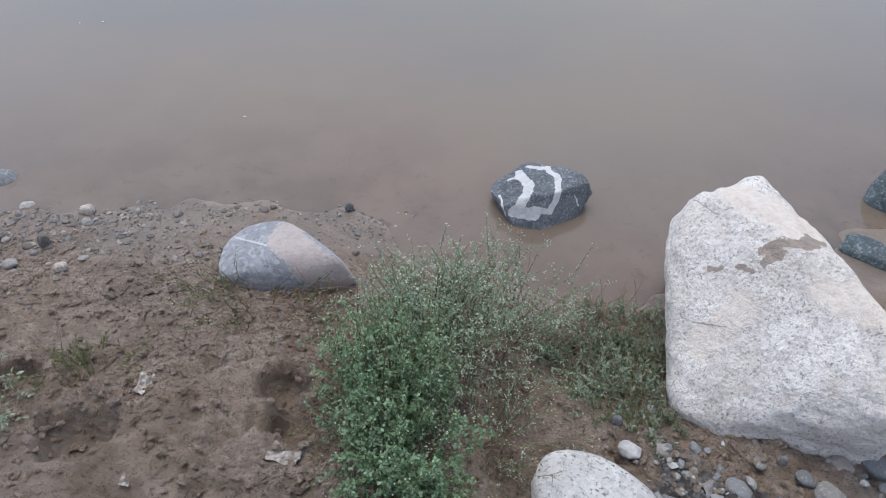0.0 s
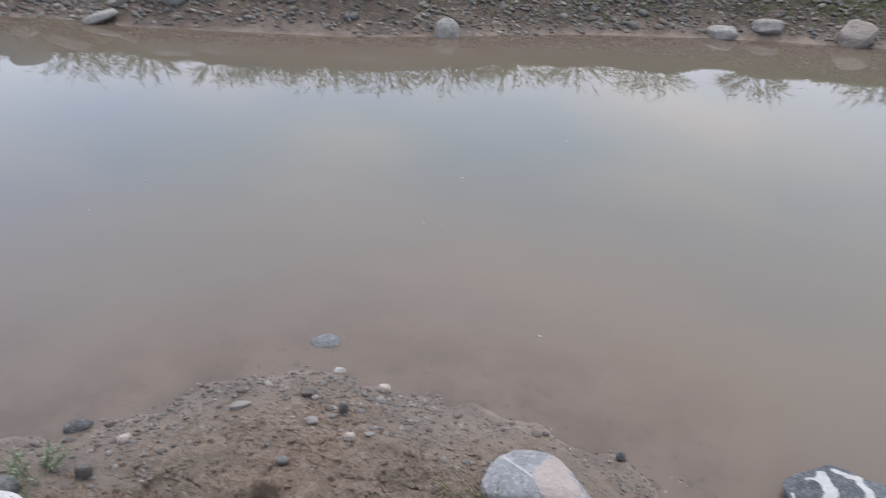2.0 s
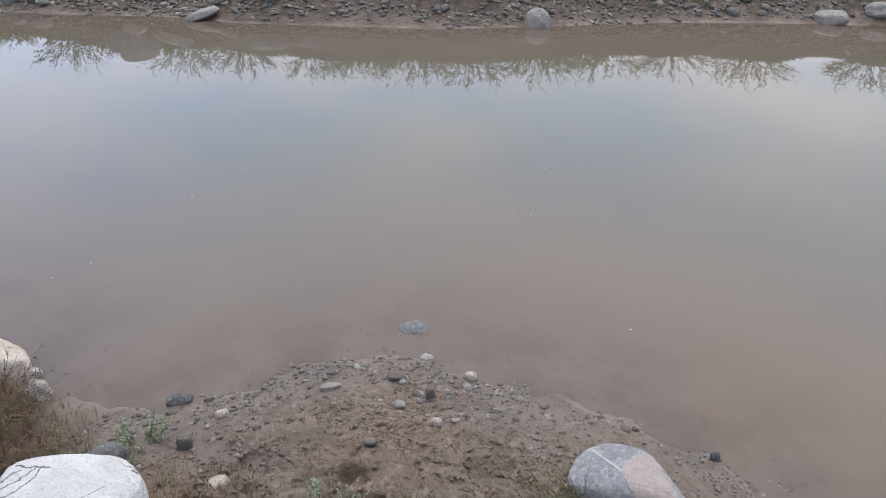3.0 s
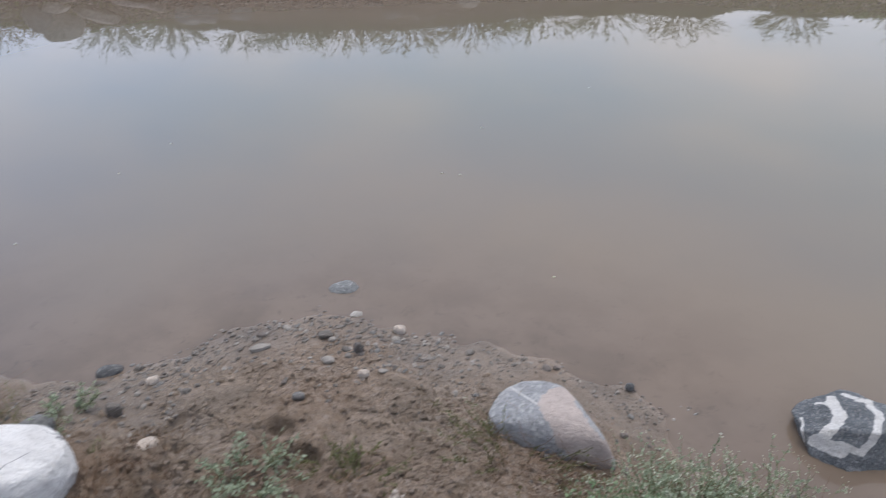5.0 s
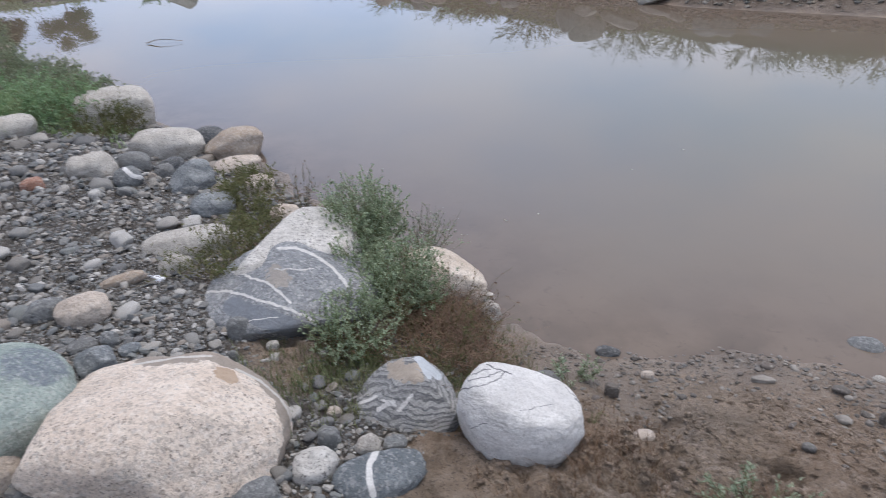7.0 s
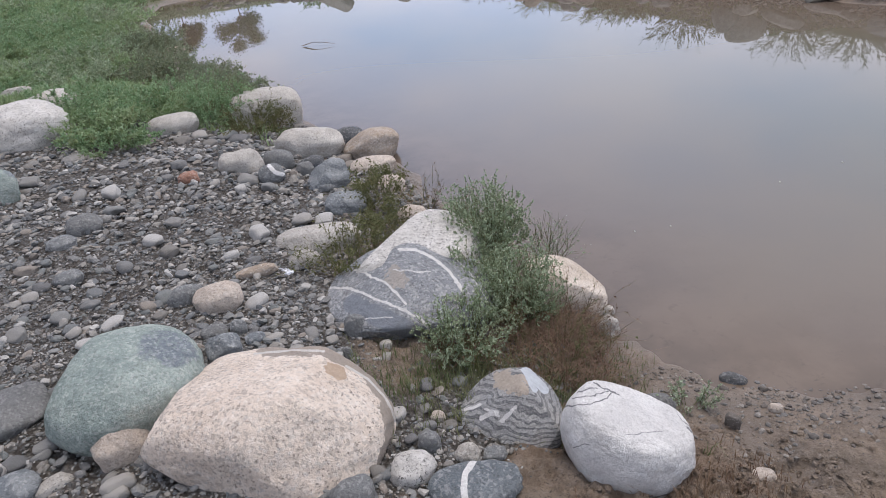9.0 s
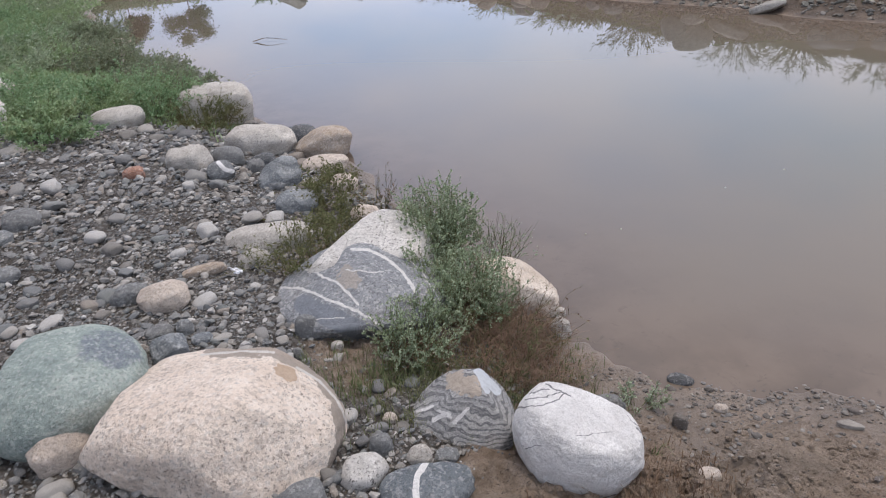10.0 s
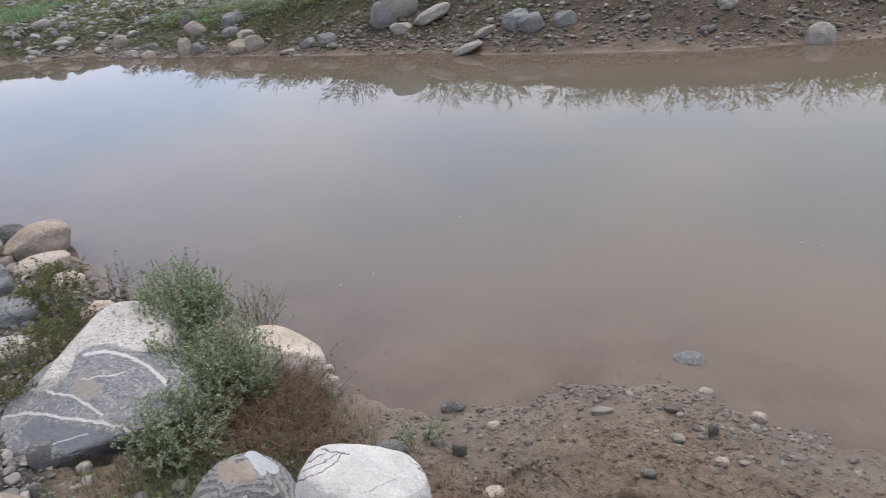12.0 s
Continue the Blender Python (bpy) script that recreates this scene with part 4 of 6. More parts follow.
boulder("rock", (-8.015, 5.987, 0.063), (0.216, 0.108, 0.070), 53, BANK_PALE, "pale granite rock on the opposite bank", 167, tilt=-14, cuts=9, deep=0.64, square=3.0, lump=0.1, detail=4, group="rocks of the opposite bank", category="rock")
boulder("rock", (-8.128, 6.406, 0.223), (0.157, 0.094, 0.060), 51, BANK_PALE, "pale granite rock on the opposite bank", 168, tilt=-20, cuts=9, deep=0.64, square=3.0, lump=0.1, detail=4, group="rocks of the opposite bank", category="rock")
boulder("rock", (-12.351, 4.453, 0.119), (0.202, 0.162, 0.126), 70, BANK_TAN, "pale tan rock at the foot of the opposite bank", 169, cuts=9, deep=0.64, square=3.0, lump=0.1, detail=4, group="rocks of the opposite bank", category="rock")
boulder("rock", (-12.621, 4.703, 0.244), (0.179, 0.143, 0.098), 69, BANK_TAN, "pale tan rock at the foot of the opposite bank", 170, cuts=9, deep=0.64, square=3.0, lump=0.1, detail=4, group="rocks of the opposite bank", category="rock")
boulder("rock", (-12.075, 4.608, 0.144), (0.167, 0.133, 0.151), 69, BANK_TAN, "cream rounded rock at the foot of the opposite bank", 171, cuts=9, deep=0.64, square=3.0, lump=0.1, detail=4, group="rocks of the opposite bank", category="rock")
boulder("rock", (-13.065, 4.608, 0.290), (0.151, 0.121, 0.107), 70, GREY, "blue-grey rounded rock on the opposite bank", 172, cuts=9, deep=0.64, square=3.0, lump=0.1, detail=4, group="rocks of the opposite bank", category="rock")
boulder("rock", (-13.491, 3.870, 0.114), (0.117, 0.094, 0.196), 74, BANK_TAN, "pale tan rock at the foot of the opposite bank", 173, cuts=9, deep=0.64, square=3.0, lump=0.1, detail=4, group="rocks of the opposite bank", category="rock")
boulder("rock", (-14.005, 4.297, 0.347), (0.164, 0.099, 0.190), 73, BANK_TAN, "pale tan rock at the foot of the opposite bank", 174, tilt=-30, cuts=6, deep=0.75, square=3.2, lump=0.1, detail=4, group="rocks of the opposite bank", category="rock")
boulder("rock", (-13.245, 4.009, 0.094), (0.116, 0.093, 0.118), 73, GREY, "blue-grey rounded rock on the opposite bank", 175, cuts=9, deep=0.64, square=3.0, lump=0.1, detail=4, group="rocks of the opposite bank", category="rock")
boulder("rock", (-10.966, 5.080, 0.143), (0.114, 0.091, 0.099), 65, GREY, "blue-grey rounded rock on the opposite bank", 176, cuts=9, deep=0.64, square=3.0, lump=0.1, detail=4, group="rocks of the opposite bank", category="rock")
boulder("rock", (-10.666, 5.257, 0.174), (0.156, 0.124, 0.111), 63, GREY, "blue-grey rounded rock on the opposite bank", 177, cuts=9, deep=0.64, square=3.0, lump=0.1, detail=4, group="rocks of the opposite bank", category="rock")
boulder("rock", (-11.180, 4.792, 0.045), (0.136, 0.068, 0.045), 66, BANK_TAN, "pale tan rock at the foot of the opposite bank", 178, cuts=9, deep=0.64, square=3.0, lump=0.1, detail=4, group="rocks of the opposite bank", category="rock")
boulder("rock", (-14.750, 3.227, 0.033), (0.130, 0.091, 0.094), 77, BANK_PALE, "pale granite rock on the opposite bank", 179, cuts=9, deep=0.64, square=3.0, lump=0.1, detail=4, group="rocks of the opposite bank", category="rock")
boulder("rock", (-14.174, 3.377, 0.035), (0.136, 0.081, 0.107), 76, BANK_TAN, "pale tan rock at the foot of the opposite bank", 180, cuts=9, deep=0.64, square=3.0, lump=0.1, detail=4, group="rocks of the opposite bank", category="rock")
boulder("rock", (-14.623, 3.619, 0.114), (0.130, 0.078, 0.087), 76, GREY, "blue-grey rounded rock on the opposite bank", 181, cuts=9, deep=0.64, square=3.0, lump=0.1, detail=4, group="rocks of the opposite bank", category="rock")
boulder("rock", (-15.906, 3.348, 0.163), (0.146, 0.102, 0.169), 78, BANK_TAN, "pale tan rock at the foot of the opposite bank", 182, cuts=6, deep=0.75, square=3.2, lump=0.1, detail=4, group="rocks of the opposite bank", category="rock")
boulder("rock", (-17.443, 2.609, 0.225), (0.198, 0.119, 0.118), 81, BANK_PALE, "pale granite rock on the opposite bank", 183, cuts=9, deep=0.64, square=3.0, lump=0.1, detail=4, group="rocks of the opposite bank", category="rock")
boulder("rock", (-15.050, 4.547, 0.445), (0.177, 0.124, 0.213), 73, GREY, "blue-grey rounded rock on the opposite bank", 184, cuts=9, deep=0.64, square=3.0, lump=0.1, detail=4, group="rocks of the opposite bank", category="rock")
boulder("rock", (-13.364, 4.805, 0.465), (0.200, 0.140, 0.138), 70, GREY, "blue-grey rounded rock on the opposite bank", 185, cuts=9, deep=0.64, square=3.0, lump=0.1, detail=4, group="rocks of the opposite bank", category="rock")
boulder("rock", (-4.266, 8.034, 0.048), (0.151, 0.129, 0.167), 28, BANK_PALE, "pale granite rock on the opposite bank", 186, square=2.4, cuts=2, lump=0.12, detail=4, group="rocks of the opposite bank", category="rock")
boulder("rock", (-1.342, 10.277, 0.044), (0.219, 0.132, 0.107), 7, BANK_PALE, "white rock at the far waterline", 187, cuts=9, deep=0.64, square=3.0, lump=0.1, detail=4, group="rocks of the opposite bank", category="rock")
boulder("rock", (-0.856, 10.762, 0.127), (0.218, 0.175, 0.099), 4, BANK_PALE, "white rock at the far waterline", 188, cuts=9, deep=0.64, square=3.0, lump=0.1, detail=4, group="rocks of the opposite bank", category="rock")
boulder("rock", (-5.45, 8.05, 0.395), (0.139, 0.118, 0.067), 34, BANK_PALE, "pale granite rock on the opposite bank", 189, group="rocks of the opposite bank", detail=4, square=2.9, cuts=10, deep=.6, lump=.13, category="rock")
boulder("rock", (-19.92, 0.83, 0.514), (0.474, 0.403, 0.252), 87, BANK_PALE, "pale rock among weeds at the end of the pond", 190, tilt=-22, group="rocks of the opposite bank", detail=4, square=2.9, cuts=10, deep=.6, lump=.13, category="rock")
boulder("rock", (-28.87, -1.15, 0.810), (0.427, 0.150, 0.171), 92, BANK_PALE, "pale rock among weeds at the end of the pond", 191, group="rocks of the opposite bank", detail=4, square=2.9, cuts=10, deep=.6, lump=.13, category="rock")
boulder("rock", (-26.30, -0.94, 0.646), (0.298, 0.104, 0.119), 92, BANK_PALE, "pale rock among weeds at the end of the pond", 192, group="rocks of the opposite bank", detail=4, square=2.9, cuts=10, deep=.6, lump=.13, category="rock")
boulder("rock", (-26.55, -0.14, 0.683), (0.408, 0.347, 0.177), 90, BANK_PALE, "pale rock among weeds at the end of the pond", 193, group="rocks of the opposite bank", detail=4, square=2.9, cuts=10, deep=.6, lump=.13, category="rock")
boulder("rock", (-24.12, -1.25, 0.556), (0.205, 0.174, 0.120), 93, BANK_PALE, "pale rock among weeds at the end of the pond", 194, group="rocks of the opposite bank", detail=4, square=2.9, cuts=10, deep=.6, lump=.13, category="rock")
boulder("rock", (-23.25, -2.50, 0.531), (0.274, 0.233, 0.117), 96, BANK_PALE, "pale rock among weeds at the end of the pond", 195, group="rocks of the opposite bank", detail=4, square=2.9, cuts=10, deep=.6, lump=.13, category="rock")
boulder("rock", (-22.64, -3.44, 0.412), (0.171, 0.145, 0.118), 98, BANK_PALE, "pale rock among weeds at the end of the pond", 196, group="rocks of the opposite bank", detail=4, square=2.9, cuts=10, deep=.6, lump=.13, category="rock")
boulder("rock", (-17.46, 2.56, 0.223), (0.234, 0.199, 0.099), 81, BANK_PALE, "pale rock among weeds at the end of the pond", 197, group="rocks of the opposite bank", detail=4, square=2.9, cuts=10, deep=.6, lump=.13, category="rock")
boulder("rock", (-27.74, 1.87, 0.802), (0.710, 0.248, 0.284), 86, BANK_PALE, "pale rock among weeds at the end of the pond", 198, group="rocks of the opposite bank", detail=4, square=2.9, cuts=10, deep=.6, lump=.13, category="rock")
boulder("rock", (0.18, 10.91, 0.101), (0.261, 0.222, 0.209), -1, BANK_TAN, "pale tan rock at the foot of the opposite bank", 199, group="rocks of the opposite bank", detail=4, square=2.9, cuts=10, deep=.6, lump=.13, category="rock")
boulder("stone", (-2.474, -0.163, 0.215), (0.046, 0.032, 0.059), 91, GREY, "grey stone leaning near the veined boulder", 301, cuts=5, deep=0.82, square=2.5, lump=0.1, detail=4, category="stone")
boulder("boulder", (-1.823, -1.197, 0.312), (0.082, 0.065, 0.042), 122, STRIPED, "blue-grey boulder beside dark cobbles", 302, cuts=5, deep=0.82, square=2.5, lump=0.1, detail=4)
boulder("stone", (-1.839, -1.085, 0.293), (0.054, 0.027, 0.024), 118, PALE, "flat whitish slab among dark cobbles", 303, cuts=6, deep=0.75, square=3.2, lump=0.1, detail=4, category="stone")
boulder("stone", (-4.777, -0.259, 0.129), (0.088, 0.053, 0.074), 91, DARK, "dark flat slab among shoreline stones", 304, cuts=5, deep=0.82, square=2.5, lump=0.1, detail=4, category="stone")
boulder("stone", (-4.320, -0.192, 0.132), (0.061, 0.049, 0.037), 91, GREY, "small grey stone below a layered rock", 305, cuts=5, deep=0.82, square=2.5, lump=0.1, detail=4, category="stone")
boulder("stone", (-4.680, -0.310, 0.144), (0.060, 0.048, 0.056), 92, GREY, "small rounded stone among shoreline rocks", 306, cuts=5, deep=0.82, square=2.5, lump=0.1, detail=4, category="stone")
boulder("stone", (-3.239, -1.394, 0.306), (0.062, 0.049, 0.041), 112, GREY, "flat grey cobble sunk in the shingle", 307, cuts=5, deep=0.82, square=2.5, lump=0.1, detail=4, category="stone")
boulder("stone", (-2.357, -0.065, 0.189), (0.024, 0.019, 0.021), 88, PALE, "small white pebble on bare soil", 309, cuts=5, deep=0.82, square=2.5, lump=0.1, detail=4, category="stone")
boulder("stone", (-2.311, -0.211, 0.215), (0.020, 0.016, 0.031), 92, GREY, "small grey pebble on bare soil", 310, cuts=5, deep=0.82, square=2.5, lump=0.1, detail=4, category="stone")
boulder("stone", (0.563, 0.997, 0.106), (0.028, 0.022, 0.015), -26, COBBLE, "rounded river pebble below the huge pale boulder", 320, cuts=5, deep=0.82, square=2.5, lump=0.1, detail=4, category="stone", group="pebbles below the huge boulder")
boulder("stone", (0.549, 1.093, 0.082), (0.014, 0.011, 0.022), -23, COBBLE, "rounded river pebble below the huge pale boulder", 321, cuts=5, deep=0.82, square=2.5, lump=0.1, detail=4, category="stone", group="pebbles below the huge boulder")
boulder("stone", (0.920, 0.979, 0.135), (0.010, 0.007, 0.020), -41, COBBLE, "rounded river pebble below the huge pale boulder", 322, cuts=5, deep=0.82, square=2.5, lump=0.1, detail=4, category="stone", group="pebbles below the huge boulder")
boulder("stone", (1.063, 0.983, 0.133), (0.029, 0.022, 0.013), -46, COBBLE, "rounded river pebble below the huge pale boulder", 323, cuts=5, deep=0.82, square=2.5, lump=0.1, detail=4, category="stone", group="pebbles below the huge boulder")
boulder("stone", (0.963, 0.934, 0.137), (0.025, 0.019, 0.011), -44, COBBLE, "rounded river pebble below the huge pale boulder", 324, cuts=5, deep=0.82, square=2.5, lump=0.1, detail=4, category="stone", group="pebbles below the huge boulder")
boulder("stone", (0.994, 0.880, 0.158), (0.037, 0.030, 0.017), -47, COBBLE, "rounded river pebble below the huge pale boulder", 325, cuts=5, deep=0.82, square=2.5, lump=0.1, detail=4, category="stone", group="pebbles below the huge boulder")
boulder("stone", (1.146, 0.982, 0.139), (0.039, 0.029, 0.018), -48, COBBLE, "rounded river pebble below the huge pale boulder", 326, cuts=5, deep=0.82, square=2.5, lump=0.1, detail=4, category="stone", group="pebbles below the huge boulder")
boulder("stone", (0.867, 0.979, 0.119), (0.022, 0.017, 0.010), -39, COBBLE, "rounded river pebble below the huge pale boulder", 327, cuts=5, deep=0.82, square=2.5, lump=0.1, detail=4, category="stone", group="pebbles below the huge boulder")
boulder("stone", (0.798, 0.899, 0.130), (0.031, 0.023, 0.014), -39, COBBLE, "rounded river pebble below the huge pale boulder", 328, cuts=5, deep=0.82, square=2.5, lump=0.1, detail=4, category="stone", group="pebbles below the huge boulder")
boulder("stone", (-1.155, 1.837, 0.015), (0.024, 0.017, 0.020), 29, TAN, "single stone lying on the wet mud spit", 330, cuts=5, deep=0.82, square=2.5, lump=0.1, detail=4, category="stone", group="single stones on the spit")
boulder("stone", (-1.378, 1.857, -0.009), (0.027, 0.019, 0.019), 33, PALE, "single stone lying on the wet mud spit", 331, cuts=5, deep=0.82, square=2.5, lump=0.1, detail=4, category="stone", group="single stones on the spit")
boulder("stone", (-1.184, 1.617, 0.064), (0.017, 0.012, 0.028), 33, MUD_COBBLE, "single stone lying on the wet mud spit", 332, cuts=5, deep=0.82, square=2.5, lump=0.1, detail=4, category="stone", group="single stones on the spit")
boulder("stone", (-1.753, 1.151, 0.020), (0.023, 0.016, 0.018), 53, TAN, "single stone lying on the wet mud spit", 333, cuts=5, deep=0.82, square=2.5, lump=0.1, detail=4, category="stone", group="single stones on the spit")
boulder("stone", (-1.240, 1.514, 0.062), (0.021, 0.015, 0.013), 36, MUD_COBBLE, "single stone lying on the wet mud spit", 334, cuts=6, deep=0.75, square=3.2, lump=0.1, detail=4, category="stone", group="single stones on the spit")
boulder("stone", (-1.168, 1.274, 0.111), (0.020, 0.014, 0.015), 38, MUD_COBBLE, "single stone lying on the wet mud spit", 335, cuts=5, deep=0.82, square=2.5, lump=0.1, detail=4, category="stone", group="single stones on the spit")
boulder("stone", (-1.415, 0.879, 0.117), (0.033, 0.026, 0.021), 54, TAN, "single stone lying on the wet mud spit", 336, cuts=5, deep=0.82, square=2.5, lump=0.1, detail=4, category="stone", group="single stones on the spit")
boulder("stone", (-1.710, 0.966, 0.049), (0.025, 0.018, 0.034), 57, MUD_COBBLE, "single stone lying on the wet mud spit", 337, cuts=6, deep=0.75, square=3.2, lump=0.1, detail=4, category="stone", group="single stones on the spit")
boulder("stone", (-1.520, 1.458, 0.047), (0.039, 0.016, 0.016), 43, MUD_COBBLE, "single stone lying on the wet mud spit", 338, cuts=6, deep=0.75, square=3.2, lump=0.1, detail=4, category="stone", group="single stones on the spit")
boulder("stone", (-1.070, 1.496, 0.084), (0.019, 0.013, 0.014), 32, TAN, "single stone lying on the wet mud spit", 339, cuts=5, deep=0.82, square=2.5, lump=0.1, detail=4, category="stone", group="single stones on the spit")
boulder("stone", (-1.372, 1.655, 0.035), (0.028, 0.017, 0.010), 36, MUD_COBBLE, "single stone lying on the wet mud spit", 340, cuts=6, deep=0.75, square=3.2, lump=0.1, detail=4, category="stone", group="single stones on the spit")
boulder("boulder", (0.980, 1.389, 0.194), (0.324, 0.357, 0.298), -25, BIG_GRANITE, "huge pale granite boulder at the pond's edge", 99, detail=6, square=3.27, cuts=0, lump=0.09, worn=.14, taper=0.03, shear=-0.2, flats=((1.09, 0.75, 0.58, 0.47), (-0.57, -0.04, -0.26, 0.75), (0.11, 0.15, 0.97, 0.9), (-0.47, -0.63, 0.67, 0.61), (-0.65, 1.68, 0.16, 0.95)))
# dark stone added in place of a small hole's shaded mouth
boulder("stone", (-0.274, 1.949, 0.018), (0.016, 0.013, 0.014), 11, DARK, "small dark stone standing in for a mud hole at the waterline", 98, cuts=5, deep=0.82, square=2.5, lump=0.1, detail=4, category="stone")
# where boulders stand on the plan, and how far they reach
TAKEN = [(o.location.x, o.location.y, 1.02 * max(o.dimensions.x, o.dimensions.y) / 2) for o in scene.objects if o.name.startswith(("boulder", "stone", "rock"))]


# ---- loose stones and shingle ----
def spots(count, seed, box, keep):
    """Places on the plan inside box where keep(x, y) wins against chance."""
    r = np.random.RandomState(seed)
    x = r.uniform(box[0], box[2], count * 12)
    y = r.uniform(box[1], box[3], count * 12)
    ok = r.uniform(0, 1, count * 12) < keep(x, y)
    return x[ok][:count], y[ok][:count]


def pebble_shape(seed, detail):
    me = rock_mesh("shape", (1, .78, .5), seed, detail, 2.9, 12, .18, deep=.48)
    v = np.array([p.co[:] for p in me.vertices])
    f = np.array([p.vertices[:] for p in me.polygons], np.int32)
    bpy.data.meshes.remove(me)
    return v, f


SMALL = [pebble_shape(s, 1) for s in range(8)]
BIGGER = [pebble_shape(s + 20, 2) for s in range(5)]


def soup(name, batches, material, smooth_faces=True):
    """One mesh from many (vertices, triangles) batches."""
    vs, fs, n = [], [], 0
    for v, f in batches:
        vs.append(v), fs.append(f + n)
        n += len(v)
    v, f = np.concatenate(vs), np.concatenate(fs)
    me = bpy.data.meshes.new(name)
    me.vertices.add(len(v))
    me.vertices.foreach_set("co", v.astype(np.float32).ravel())
    me.loops.add(f.size)
    me.loops.foreach_set("vertex_index", f.astype(np.int32).ravel())
    me.polygons.add(len(f))
    me.polygons.foreach_set("loop_start", np.arange(0, f.size, f.shape[1], dtype=np.int32))
    me.update(calc_edges=True)
    me.polygons.foreach_set("use_smooth", np.full(len(f), smooth_faces))
    me.materials.append(material)
    return me


def turned(v, r, scale, flat=.25):
    """Points v spun about z, slightly tipped and scaled."""
    a, b, c = r.uniform(0, 6.28), r.normal(0, flat), r.normal(0, flat)
    ca, sa = math.cos(a), math.sin(a)
    spin = np.array([[ca, -sa, 0], [sa, ca, 0], [0, 0, 1]])
    tip = np.array([[1, 0, b], [0, 1, c], [-b, -c, 1]])
    return (v * scale) @ (spin @ tip).T


def shingle(name, count, seed, box, keep, small, large, material, label, shapes=SMALL, bury=.25):
    x, y = spots(count, seed, box, keep)
    r = np.random.RandomState(seed + 1)
    z = ground(x, y)
    out = []
    for px, py, pz in zip(x, y, z):
        v, f = shapes[r.randint(len(shapes))]
        s = small * (large / small) ** (r.uniform() ** 2.2)
        scale = np.array([s * r.uniform(.8, 1.25), s * r.uniform(.8, 1.2), s * r.uniform(.6, 1.2)])
        out.append((turned(v, r, scale) + (px, py, pz + scale[2] * (.5 - bury)), f))
    return tagged(new(name, soup(name, out, material, False)), label, "gravel", kind="stuff")


def left_shingle(x, y):
    fade = smooth(-8.4, -7.2, x + .5 * grain(x, y, .6, 37))
    bare = fade * (1 - .8 * blob(x, y, -2.42, -.02, .45, .2) - .5 * blob(x, y, -3.3, -1.2, .5, .25))
    return bare * gravelly(x, y) * (y < 1.0) * (x < 0) * (1 - .8 * turfy(x, y)) * (shore_distance(x, y) > .06)


shingle("gravel", 9500, 3, (-4.2, -2.2, -1.2, .75), left_shingle, .007, .026, GRAVEL, "grey river gravel of small flat pebbles on the bank", BIGGER)
shingle("grit", 28000, 16, (-3.6, -1.9, -1.2, .75), left_shingle, .004, .01, GRAVEL, "fine grey grit between the pebbles of the bank")
shingle("gravel", 9000, 4, (-8.5, -4, -4.0, .4), left_shingle, .012, .042, GRAVEL, "grey river gravel spread over the bank further along")
shingle("gravel", 2600, 5, (.3, .4, 2.2, 1.3), lambda x, y: gravelly(x, y), .005, .024, GRAVEL, "grey pebbles in damp mud beside the pale boulder")

shingle("gravel", 5000, 18, (-4.4, -4.6, -.6, -1.5), lambda x, y: left_shingle(x, y) * smooth(-1.6, -2.1, y) * smooth(-4.6, -3.4, y + .5 * grain(x, y, .5, 36)), .01, .032, GRAVEL, "grey river gravel thinning out into bare soil")


def spit(x, y):
    d = shore_distance(x, y)
    return np.clip(blob(x, y, -1.15, 1.75, .4, .16) + .7 * blob(x, y, -1.75, 1.3, .2, .3) * (d > -.05) + .16 * smooth(.75, .1, d) * (x > -2.1) * (x < .3), 0, 1) * (d > -.12) * (d < .7)


shingle("pebbles", 2200, 6, (-2.1, .7, .4, 2.1), spit, .003, .015, MUD_PEBBLE, "muddy pebbles strewn along the water's edge", bury=.3)
shingle("waterline_grit", 3000, 19, (-2.1, .7, .7, 2.15), lambda x, y: smooth(.16, .0, np.abs(shore_distance(x, y) - .05 + .05 * grain(x, y, .15, 38))) * (.4 + .6 * grain(x, y, .12, 39)), .002, .009, MUD_PEBBLE, "dark grit and crumbs along the muddy waterline", bury=.2)
shingle("clods", 15000, 7, (-1.9, .3, 1.0, 1.75), lambda x, y: smooth(.15, .5, shore_distance(x, y)) * (.5 + .5 * grain(x, y, .2, 31)), .0025, .016, EARTH,
        "crumbs of dried brown mud on the trodden bank", bury=.2)


def bank_band(x, y):
    d = shore_distance(x, y)
    return smooth(.0, .3, d + .2 * grain(x, y, .6, 33)) * smooth(2.2, 1.3, d + .5 * grain(x, y, 1.3, 34)) * (y - .28 * x > 3) * (.55 + .45 * grain(x, y, .9, 35))


shingle("bank_rubble", 17000, 8, (-19, 1.5, 3, 14), bank_band, .013, .06, RUBBLE, "grey stone rubble covering the opposite bank")
shingle("bank_rubble", 1400, 9, (-19, 1.5, 3, 14), lambda x, y: smooth(-.02, .1, shore_distance(x, y)) * smooth(.6, .3, shore_distance(x, y)) * (y - .28 * x > 3), .015, .05, MUD_PEBBLE,
        "dark wet stones in the mud at the foot of the opposite bank")


